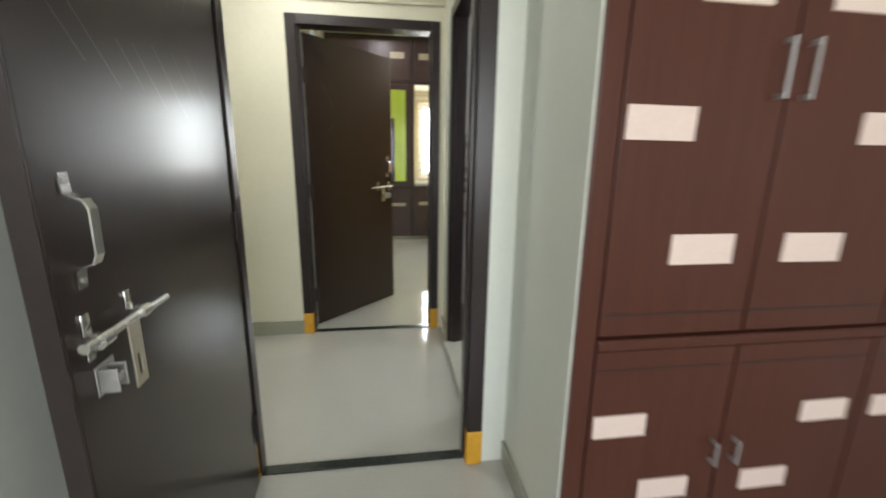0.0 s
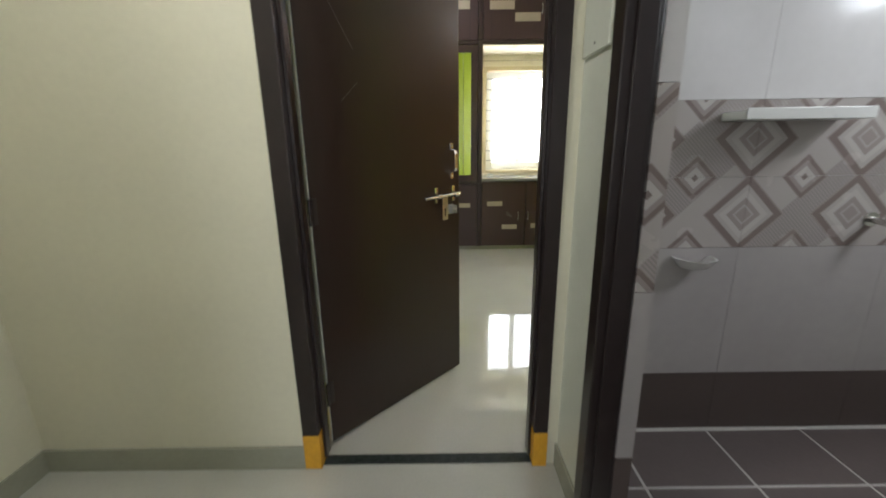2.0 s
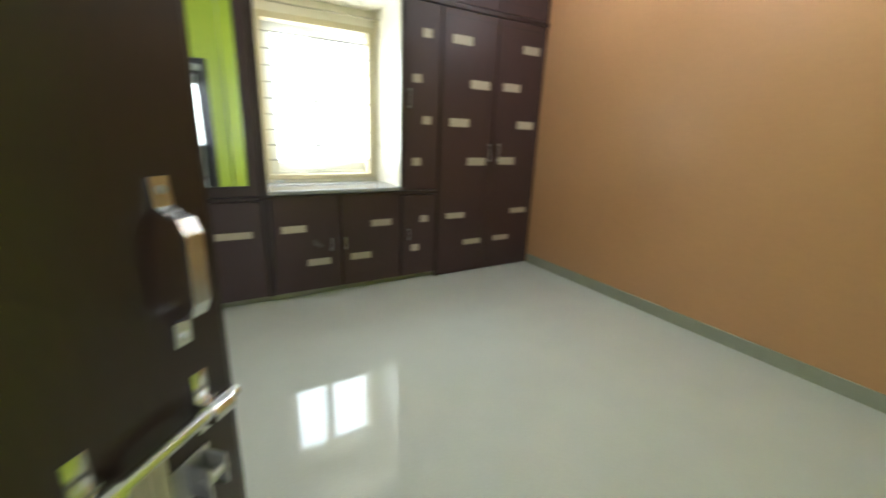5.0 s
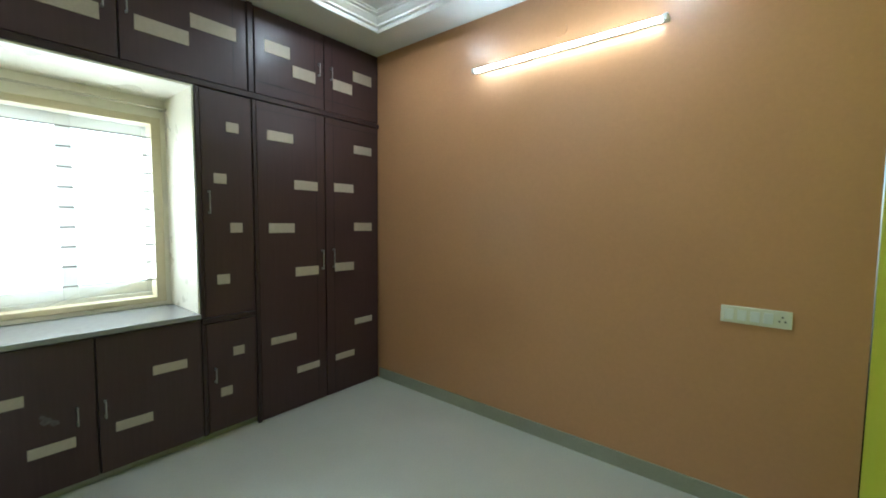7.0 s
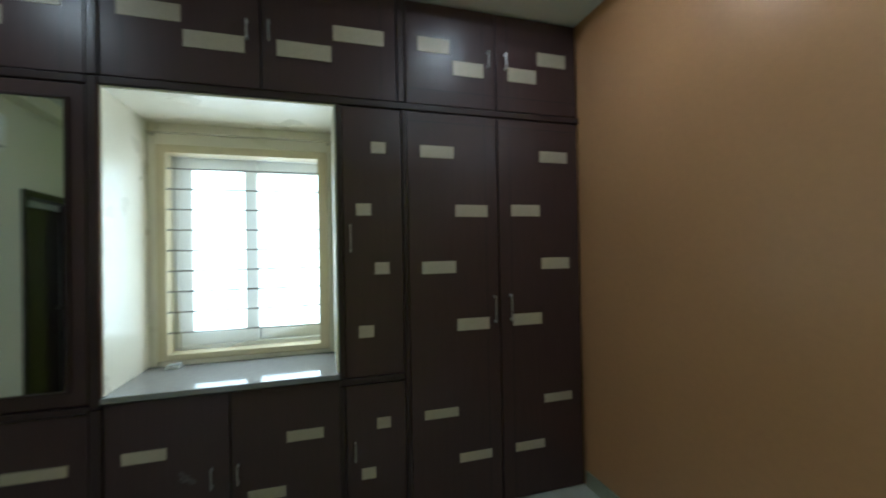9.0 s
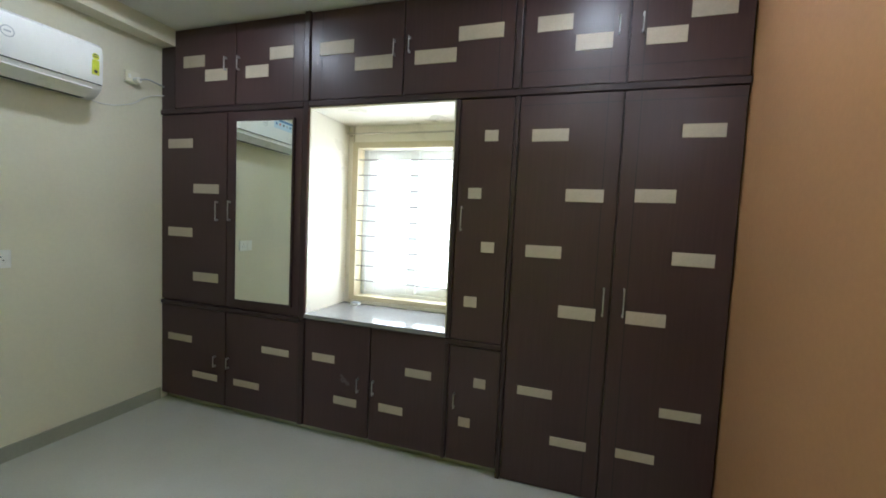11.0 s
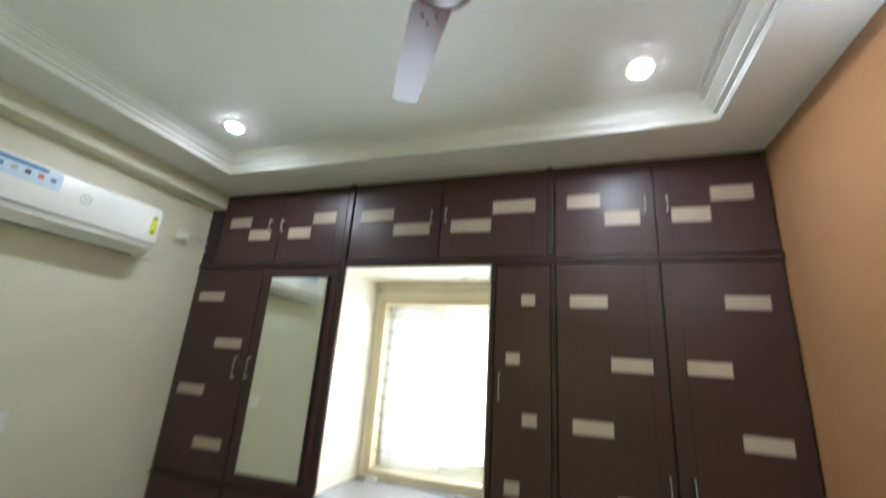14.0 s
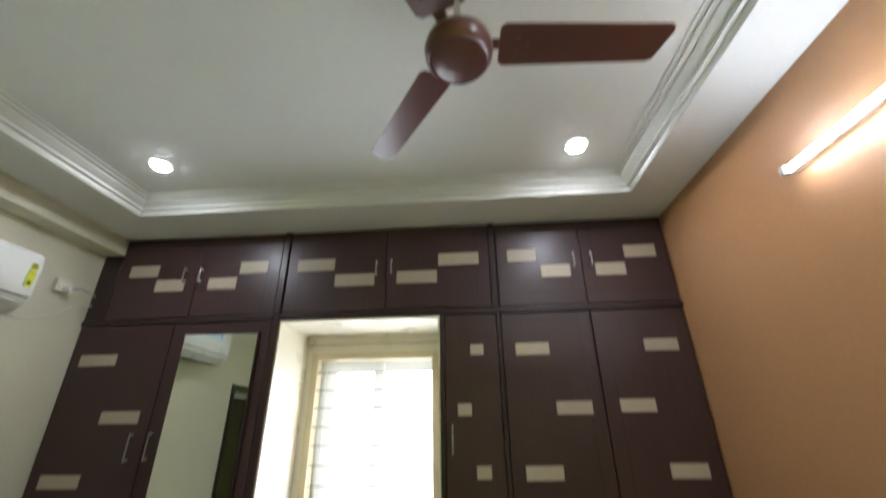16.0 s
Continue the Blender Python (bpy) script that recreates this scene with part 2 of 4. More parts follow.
SPOT_GLOW = glow("spot_light_glow", (1.0, 0.98, 0.95), 230)


# ---- mesh helpers ----
def box(bm, x0, x1, y0, y1, z0, z1, bevel=0.0):
    made = bmesh.ops.create_cube(bm, size=1)
    vs = made["verts"]
    for v in vs:
        v.co = Vector(((x0 + x1) / 2 + v.co.x * (x1 - x0), (y0 + y1) / 2 + v.co.y * (y1 - y0), (z0 + z1) / 2 + v.co.z * (z1 - z0)))
    if bevel:
        es = list({e for v in vs for e in v.link_edges})
        bmesh.ops.bevel(bm, geom=es, offset=bevel, segments=2, profile=0.5, affect="EDGES")
    return bm


def rod(bm, a, b, r, n=12, r2=None):
    a, b = Vector(a), Vector(b)
    d = b - a
    m = Matrix.Translation((a + b) / 2) @ d.to_track_quat("Z", "Y").to_matrix().to_4x4()
    bmesh.ops.create_cone(bm, cap_ends=True, segments=n, radius1=r, radius2=r if r2 is None else r2, depth=d.length, matrix=m)
    return bm


def lathe(bm, profile, centre, n=28):
    """Turns (radius, z) pairs about the vertical through centre."""
    rings = []
    for r, z in profile:
        rings.append([bm.verts.new((centre[0] + r * math.cos(2 * math.pi * k / n), centre[1] + r * math.sin(2 * math.pi * k / n), centre[2] + z)) for k in range(n)])
    for a, b in zip(rings, rings[1:]):
        for k in range(n):
            bm.faces.new((a[k], a[(k + 1) % n], b[(k + 1) % n], b[k]))
    for ring in (rings[0], rings[-1]):
        bm.faces.new(ring)
    bmesh.ops.recalc_face_normals(bm, faces=bm.faces)
    return bm


def sweep(bm, pts, w, t):
    """A flat strap w wide (along y) and t thick that follows points in the xz plane."""
    rows = []
    for k, (x, z) in enumerate(pts):
        a, b = pts[max(0, k - 1)], pts[min(len(pts) - 1, k + 1)]
        d = Vector((b[0] - a[0], 0, b[1] - a[1])).normalized()
        nrm = Vector((-d.z, 0, d.x)) * t / 2
        c = Vector((x, 0, z))
        rows.append([bm.verts.new(c + s * nrm + Vector((0, q * w / 2, 0))) for s, q in ((1, 1), (1, -1), (-1, -1), (-1, 1))])
    for a, b in zip(rows, rows[1:]):
        for k in range(4):
            bm.faces.new((a[k], a[(k + 1) % 4], b[(k + 1) % 4], b[k]))
    bm.faces.new(rows[0])
    bm.faces.new(rows[-1])
    bmesh.ops.recalc_face_normals(bm, faces=bm.faces)
    return bm


def mesh_of(name, bm, mat, smooth=False):
    me = bpy.data.meshes.new(name)
    bm.to_mesh(me)
    bm.free()
    me.materials.append(mat)
    if smooth:
        for p in me.polygons:
            p.use_smooth = True
        me.set_sharp_from_angle(angle=radians(35))
    return me


def part(name, bm, mat, parent, label="", smooth=False):
    ob = new(name, mesh_of(name, bm, mat, smooth))
    ob.parent = parent
    return tagged(ob, label)


def thing(name, label, category, group="", at=None):
    ob = new(name)
    ob.empty_display_size = 0.1
    if at is not None:
        ob.matrix_world = at
    return tagged(ob, label, category, group)


def structure(name, bm, mat, label, category="", smooth=False):
    return tagged(new(name, mesh_of(name, bm, mat, smooth)), label, category, kind="structure")


def b1(*a, bevel=0.0):
    return box(bmesh.new(), *a, bevel=bevel)


# ---- structure: bedroom x -0.84..3.09, y 3.06..6.80; hall x -1.53..0.53, y 1.56..2.83 ----
TOP = 3.12
structure("floor", b1(-3.2, 3.4, -3.1, 7.1, -0.2, 0.0), FLOOR_TILE, "polished pale greenish-cream vitrified tile floor", "floor")
structure("wall_east", b1(3.09, 3.25, 3.06, 7.0, 0, TOP), ORANGE, "smooth orange painted bedroom wall", "wall")
W3A, W3B = 3.18, 3.955
bm = bmesh.new()
box(bm, -1.0, -0.84, 2.975, W3A - 0.065, 0, TOP)
box(bm, -1.0, -0.84, W3B + 0.065, 7.0, 0, TOP)
box(bm, -1.0, -0.84, W3A - 0.065, W3B + 0.065, 2.11, TOP)
box(bm, -1.08, -1.0, 2.975, 7.0, 0, TOP)
structure("wall_west", bm, CREAM, "cream painted bedroom wall behind the air conditioner", "wall")

# window wall with its opening
WX0, WX1, WZ0, WZ1 = 0.60, 1.595, 0.90, 2.155
bm = bmesh.new()
box(bm, -0.84, WX0, 6.80, 7.0, 0, TOP)
box(bm, WX1, 3.09, 6.80, 7.0, 0, TOP)
box(bm, WX0, WX1, 6.80, 7.0, 0, WZ0)
box(bm, WX0, WX1, 6.80, 7.0, WZ1, TOP)
structure("wall_north", bm, NICHE_WHITE, "off-white outer wall with the window opening", "wall")

# wall between hall and bedroom: cream towards the hall, lime towards the bedroom
D2L, D2R, DH = -0.415, 0.431, 2.05
bm = bmesh.new()
box(bm, -1.53, D2L - 0.065, 2.83, 2.97, 0, TOP)
box(bm, D2R + 0.055, 0.53, 2.83, 2.97, 0, TOP)
box(bm, D2L - 0.065, D2R + 0.055, 2.83, 2.97, DH + 0.06, TOP)
structure("wall_hall_north", bm, CREAM, "cream painted hall wall round the bedroom door", "wall")
bm = bmesh.new()
box(bm, -0.84, D2L - 0.065, 2.975, 2.995, 0, TOP)
box(bm, D2R + 0.055, 0.66, 2.975, 2.995, 0, TOP)
box(bm, 0.66, 3.09, 3.025, 3.055, 0, TOP)
box(bm, D2L - 0.065, D2R + 0.055, 2.975, 2.995, DH + 0.06, TOP)
structure("wall_south", bm, LIME, "lime green painted bedroom wall round the door", "wall")

structure("wall_hall_west", b1(-1.69, -1.53, 1.44, 2.97, 0, TOP), CREAM, "cream painted hall end wall", "wall")
# hall east wall with the bathroom opening
BY0, BY1 = 1.78, 2.525
bm = bmesh.new()
box(bm, 0.53, 0.612, 1.57, BY0 - 0.06, 0, TOP)
box(bm, 0.53, 0.612, BY1 + 0.06, 2.97, 0, TOP)
box(bm, 0.53, 0.612, BY0 - 0.06, BY1 + 0.06, DH + 0.06, TOP)
box(bm, 0.612, 0.66, 1.57, BY0 - 0.102, 0, TOP)
box(bm, 0.612, 0.66, BY1 + 0.102, 2.97, 0, TOP)
box(bm, 0.612, 0.66, BY0 - 0.102, BY1 + 0.102, DH + 0.122, TOP)
structure("wall_hall_east", bm, PALE, "pale painted hall wall round the bathroom doorway", "wall")
# tiled reveal of the bathroom doorway behind its frame
for name, z0, z1, mat, label in (
        ("trim_reveal_foot", 0.031, 0.299, BATH_BROWN, "brown tile foot of the bathroom doorway reveal"),
        ("trim_reveal_low", 0.301, 0.852, BATH_GREY, "pale grey tile reveal of the bathroom doorway"),
        ("trim_reveal_band", 0.854, 1.398, BATH_DIAMOND, "printed tile band in the bathroom doorway reveal"),
        ("trim_reveal_high", 1.40, DH + 0.06, BATH_WHITE, "white tile reveal of the bathroom doorway")):
    bm = bmesh.new()
    box(bm, 0.614, 0.668, BY1, BY1 + 0.10, z0, z1)
    box(bm, 0.614, 0.668, BY0 - 0.10, BY0, z0, z1)
    if z1 > DH:
        box(bm, 0.614, 0.668, BY0, BY1, DH, DH + 0.118)
    structure(name, bm, mat, label, "reveal")
# wall between the front room and the hall
D1L, D1R = -0.395, 0.435
bm = bmesh.new()
box(bm, -3.2, D1L - 0.065, 1.44, 1.56, 0, TOP)
box(bm, D1R + 0.065, 2.4, 1.44, 1.56, 0, TOP)
box(bm, D1L - 0.065, D1R + 0.065, 1.44, 1.56, DH + 0.06, TOP)
structure("wall_front_north", bm, PALE, "pale painted wall round the front room door", "wall")
structure("wall_pier", b1(0.60, 0.655, 0.93, 1.44, 0, TOP), PALE, "pale painted short wall beside the red-brown cupboard", "wall")

structure("wall_stub", b1(-0.64, -0.52, -0.6, 1.44, 0, TOP), PALE, "pale painted short wall behind the open front door", "wall")

# front room behind the start; the unseen south wall's opening is added for fill
structure("wall_front_west", b1(-3.36, -3.2, -3.1, 1.56, 0, TOP), PALE, "pale painted front room wall", "wall")
structure("wall_front_east", b1(2.4, 2.56, -3.1, 3.06, 0, TOP), PALE, "pale painted front room wall", "wall")
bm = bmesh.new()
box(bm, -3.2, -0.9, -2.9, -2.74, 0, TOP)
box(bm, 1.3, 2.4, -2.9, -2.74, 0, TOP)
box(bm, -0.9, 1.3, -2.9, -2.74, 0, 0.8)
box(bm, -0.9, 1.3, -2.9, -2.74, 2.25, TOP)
structure("wall_front_south", bm, PALE, "unseen pale front room wall with an opening added for the fill light", "wall")

# ceilings
structure("ceiling_front", b1(-3.2, 2.4, -2.9, 1.44, 2.95, 3.05), WHITE_PLASTER, "white painted front room ceiling", "ceiling")
structure("ceiling_hall", b1(-1.53, 0.53, 1.56, 2.83, 2.55, 2.65), WHITE_PLASTER, "white painted hall ceiling", "ceiling")
structure("ceiling_bath", b1(0.66, 2.4, 1.56, 3.02, 2.55, 2.65), WHITE_PLASTER, "white painted bathroom ceiling", "ceiling")
CX0, CX1, CY0, CY1, SOFFIT, TRAY = -0.345, 2.785, 3.40, 5.865, 2.93, 3.015
bm = bmesh.new()
box(bm, -0.84, CX0, 2.995, 6.80, SOFFIT, 3.10)
box(bm, CX1, 3.09, 2.995, 6.80, SOFFIT, 3.10)
box(bm, CX0, CX1, 2.995, CY0, SOFFIT, 3.10)
box(bm, CX0, CX1, CY1, 6.80, SOFFIT, 3.10)
box(bm, CX0, CX1, CY0, CY1, TRAY, 3.10)
structure("ceiling", bm, WHITE_PLASTER, "off-white false ceiling with a recessed tray", "ceiling")
structure("ceiling_beam", b1(-0.84, -0.70, 2.996, 6.80, 2.805, SOFFIT - 0.002), CREAM, "cream painted beam along the bedroom wall", "beam")


def cornice():
    """A stepped moulding round the tray, one mitred loop."""
    steps = [(0.012, 0.006), (0.012, 0.018), (0.030, 0.020), (0.030, 0.034), (0.040, 0.040), (0.052, 0.050), (0.060, 0.058), (0.060, 0.066), (0.078, 0.068), (0.078, 0.078), (0.095, 0.079), (0.095, TRAY - SOFFIT)]
    bm = bmesh.new()
    loops = []
    for inset, up in [(-0.012, 0.001), (-0.012, -0.008), (0.006, -0.008)] + steps:
        i = inset * 1.35 if inset > 0.006 else inset
        z = SOFFIT + up
        loops.append([bm.verts.new((x, y, z)) for x, y in ((CX0 + i, CY0 + i), (CX1 - i, CY0 + i), (CX1 - i, CY1 - i), (CX0 + i, CY1 - i))])
    for a, b in zip(loops, loops[1:]):
        for k in range(4):
            bm.faces.new((a[k], a[(k + 1) % 4], b[(k + 1) % 4], b[k]))
    bmesh.ops.recalc_face_normals(bm, faces=bm.faces)
    structure("trim_cornice", bm, WHITE_PLASTER, "white stepped plaster cornice round the tray", "cornice")


cornice()


def skirting(name, *a):
    structure(name, b1(*a, bevel=0.002), SKIRTING, "grey-green tile skirting along the wall", "skirting")


skirting("baseboard_east", 3.078, 3.089, 3.062, 6.19, 0, 0.095)
skirting("baseboard_west", -0.839, -0.828, W3B + 0.067, 6.19, 0, 0.095)
skirting("baseboard_south", 0.67, 3.076, 3.056, 3.067, 0, 0.095)
skirting("baseboard_hall_north", -1.517, D2L - 0.066, 2.818, 2.829, 0, 0.10)
skirting("baseboard_hall_west", -1.529, -1.518, 1.562, 2.828, 0, 0.10)
skirting("baseboard_hall_east", 0.519, 0.529, BY1 + 0.062, 2.828, 0, 0.10)
skirting("baseboard_hall_corner", 0.519, 0.529, 1.562, BY0 - 0.062, 0, 0.10)
skirting("baseboard_pier", 0.588, 0.599, 0.94, 1.43, 0, 0.10)

structure("door_threshold_1", b1(D1L, D1R, 1.465, 1.515, 0.0005, 0.006, bevel=0.002), BLACK_STONE, "black granite strip set in the floor", "threshold")
structure("door_threshold_2", b1(D2L, D2R, 2.835, 2.885, 0.0005, 0.006, bevel=0.002), BLACK_STONE, "black granite strip set in the floor", "threshold")
structure("door_threshold_3", b1(0.50, 0.70, BY0 - 0.02, BY1 + 0.02, 0.0005, 0.03, bevel=0.004), MARBLE, "pale marble sill of the bathroom doorway", "threshold")


# ---- door frames and doors ----
def door_frame(name, axis, lo, hi, f0, f1, label, feet=True, w_hi=0.065):
    """A painted rebated frame; axis 'x' spans lo..hi along x, from f0 to f1 through the wall."""
    root = tagged(thing(name, label, "door frame"), kind="structure")
    w = 0.065

    def place(bm, a0, a1, z0, z1, c0=f0, c1=f1, bevel=0.004):
        return box(bm, a0, a1, c0, c1, z0, z1, bevel) if axis == "x" else box(bm, c0, c1, a0, a1, z0, z1, bevel)

    foot = 0.155 if feet else 0.0
    for a0, a1 in ((lo - w, lo), (hi, hi + w_hi)):
        part("jamb", place(bmesh.new(), a0, a1, foot, DH + 0.06), FRAME_BROWN, root)
        # the stop against which the leaf closes
        s0, s1 = (lo, lo + 0.012) if a0 < lo else (hi - 0.012, hi)
        mid = (f0 + f1) / 2
        part("door_stop", place(bmesh.new(), s0, s1, 0.02, DH, mid - 0.02, mid + 0.03, 0.002), FRAME_BROWN, root)
        if feet:
            part("painted_foot", place(bmesh.new(), a0 - 0.001, a1 + 0.001, 0, foot, f0 - 0.001, f1 + 0.001), YELLOW, root, "mustard painted foot of the jamb")
    part("head", place(bmesh.new(), lo, hi, DH, DH + 0.06), FRAME_BROWN, root)
    return root


door_frame("door_frame_1", "x", D1L, D1R, 1.425, 1.53, "dark brown door frame with mustard painted feet")
door_frame("door_frame_2", "x", D2L, D2R, 2.815, 2.935, "dark brown door frame with mustard painted feet", w_hi=0.055)
door_frame("door_frame_3", "y", BY0, BY1, 0.518, 0.612, "black-brown painted bathroom door frame", feet=False)


door_frame("door_frame_4", "y", W3A, W3B, -0.955, -0.825, "dark brown door frame in the cream bedroom wall", feet=False)
d3 = tagged(thing("door_3", "dark brown flush door, closed, in the cream wall", "door"), kind="structure")
part("leaf", b1(-0.985, -0.957, W3A + 0.004, W3B - 0.004, 0.012, 1.985, bevel=0.003), DOOR_BROWN, d3)
# light in the gap over the leaf, put in as a pale strip
part("transom_strip", b1(-0.985, -0.962, W3A + 0.004, W3B - 0.004, 1.989, 2.048), PALE, d3, "pale strip standing in for the lit gap over the leaf")
h3 = part("lever_handle", rod(bmesh.new(), (-0.925, W3A + 0.06, 1.0), (-0.925, W3A + 0.17, 1.0), 0.008), CHROME, d3, "chrome lever handle", smooth=True)
part("rose", rod(bmesh.new(), (-0.957, W3A + 0.06, 1.0), (-0.92, W3A + 0.06, 1.0), 0.014), CHROME, h3, smooth=True)


def door(name, m, flip, label, scratches, W=0.83, drop=0.0, slide=0.0):
    """A flush leaf 0.83 wide, hinge at the origin, leaf along +x, seen face at -y (flip mirrors that)."""
    root = tagged(thing(name, label, "door", at=m), kind="structure")
    s = -1 if flip else 1

    def put(bm):
        if flip:
            bmesh.ops.scale(bm, vec=(1, -1, 1), verts=bm.verts)
            bmesh.ops.reverse_faces(bm, faces=bm.faces)
        return bm

    F = 0.0
    part("leaf", put(b1(0.004, W, F, 0.034, 0.012, DH - 0.006, bevel=0.003)), DOOR_BROWN, root)
    # edge lipping
    part("lipping", put(b1(W, W + 0.004, F + 0.001, 0.033, 0.014, DH - 0.008)), FRAME_BROWN, root)
    part("hinge_edge", put(b1(0.001, 0.0035, F + 0.002, 0.032, 0.014, DH - 0.008)), PALE, root, "pale strip along the hinge edge")
    for z in (0.25, 1.02, 1.78):
        h = part("hinge", put(rod(bmesh.new(), (-0.004, -0.006, z - 0.05), (-0.004, -0.006, z + 0.05), 0.007)), FRAME_BROWN, root, smooth=True)
        part("hinge_plate", put(b1(0.0, 0.03, -0.002, 0.0, z - 0.05, z + 0.05)), FRAME_BROWN, h)
    # sliding bolt: rod in two guides, a slotted hasp and a staple
    zb = 1.012 - drop
    bolt = part("sliding_bolt", put(rod(bmesh.new(), (W - 0.24 - slide, -0.022, zb - 0.004), (W + 0.012 - slide, -0.022, zb + 0.004), 0.008)), CHROME, root, "chrome sliding bolt", smooth=True)
    for x in (W - 0.155 - slide / 2, W - 0.045):
        g = bmesh.new()
        rod(g, (x - 0.014, -0.022, zb), (x + 0.014, -0.022, zb), 0.0125)
        box(g, x - 0.012, x + 0.012, -0.012, 0, zb - 0.01, zb + 0.01)
        box(g, x - 0.010, x + 0.010, -0.004, 0, zb + 0.008, zb + 0.042, 0.0015)
        box(g, x - 0.010, x + 0.010, -0.004, 0, zb - 0.034, zb - 0.008, 0.0015)
        part("bolt_guide", put(g), CHROME, bolt, smooth=True)
    g = bmesh.new()
    hx = W - 0.105 - slide
    box(g, hx - 0.018, hx - 0.006, -0.030, -0.026, zb - 0.118, zb, 0.001)
    box(g, hx + 0.006, hx + 0.018, -0.030, -0.026, zb - 0.118, zb, 0.001)
    box(g, hx - 0.006, hx + 0.006, -0.030, -0.026, zb - 0.06, zb, 0.001)
    box(g, hx - 0.006, hx + 0.006, -0.030, -0.026, zb - 0.118, zb - 0.100, 0.001)
    part("hasp", put(g), BRASS, bolt, "dull brass slotted hasp")
    g = bmesh.new()
    sx = W - 0.065
    box(g, sx - 0.03, sx + 0.02, -0.003, 0, zb - 0.10, zb - 0.05, 0.001)
    box(g, sx - 0.012, sx - 0.008, -0.030, -0.003, zb - 0.095, zb - 0.055, 0.001)
    box(g, sx + 0.012, sx + 0.016, -0.030, -0.003, zb - 0.095, zb - 0.055, 0.001)
    rod(g, (sx - 0.014, -0.022, zb - 0.075), (sx + 0.018, -0.022, zb - 0.075), 0.007)
    part("staple", put(g), STEEL, bolt)
    # strap pull handle
    px, z0, z1 = W - 0.056, 1.120 - drop, 1.236 - drop
    pts = [(0, z0 - 0.028), (-0.002, z0), (-0.012, z0 + 0.006), (-0.024, z0 + 0.010), (-0.030, z0 + 0.024), (-0.031, z1 - 0.024), (-0.024, z1 - 0.010), (-0.012, z1 - 0.006), (-0.002, z1), (0, z1 + 0.028)]
    g = sweep(bmesh.new(), pts, 0.020, 0.003)
    bmesh.ops.rotate(g, cent=(0, 0, 0), matrix=Matrix.Rotation(radians(90), 3, "Z"), verts=g.verts)
    bmesh.ops.translate(g, vec=(px, -0.002, 0), verts=g.verts)
    pull = part("pull_handle", put(g), CHROME, root, "chrome strap pull handle")
    for z in (z0 - 0.016, z1 + 0.016):
        part("screw", put(rod(bmesh.new(), (px, -0.007, z), (px, 0, z), 0.004, 8)), STEEL, pull)
    # wear: parallel pale scratches in a chevron, lying on the face
    rnd = random.Random(scratches)
    for k in range(scratches):
        upper = k % 2
        a = -1.0 if upper else 0.75
        x, z = 0.20 + 0.085 * (k // 2) + rnd.uniform(-0.01, 0.01), (1.66 if upper else 1.43) + rnd.uniform(-0.03, 0.03)
        d = Vector((math.cos(a), 0, math.sin(a))) * rnd.uniform(0.05, 0.10)
        c, nn = Vector((x, -0.0006, z)), Vector((-d.z, 0, d.x)).normalized() * 0.0005
        g = bmesh.new()
        g.faces.new([g.verts.new(c + q) for q in (d + nn, -d + nn, -d - nn, d - nn)])
        part("scratch", put(g), SCRATCH, root)
    return root


door("door_1", pose(D1L + 0.008, 1.435, 0, 0, 0, -86.0), True, "dark brown flush door standing open, scratched, with a sliding bolt", 14, drop=0.034, slide=0.012)
door("door_2", pose(D2L + 0.007, 2.951, 0, 0, 0, 47.0), False, "dark brown flush door half open into the bedroom", 2, W=0.846, slide=0.03)


# ---- wardrobes ----
def tile_mesh(w, h, mat):
    return mesh_of("inlay_tile", b1(-w / 2, w / 2, -0.0035, 0.002, -h / 2, h / 2, bevel=0.0012), mat)


def handle_mesh(length):
    bm = bmesh.new()
    box(bm, -0.0036, 0.0036, -0.029, -0.022, -length / 2, length / 2, 0.0025)
    for z in (-length / 2 + 0.008, length / 2 - 0.008):
        box(bm, -0.0042, 0.0042, -0.024, 0.001, z - 0.007, z + 0.007, 0.002)
    return mesh_of("handle", bm, SATIN)


MESHES = {}


def shared(key, make):
    if key not in MESHES:
        MESHES[key] = make()
    return MESHES[key]


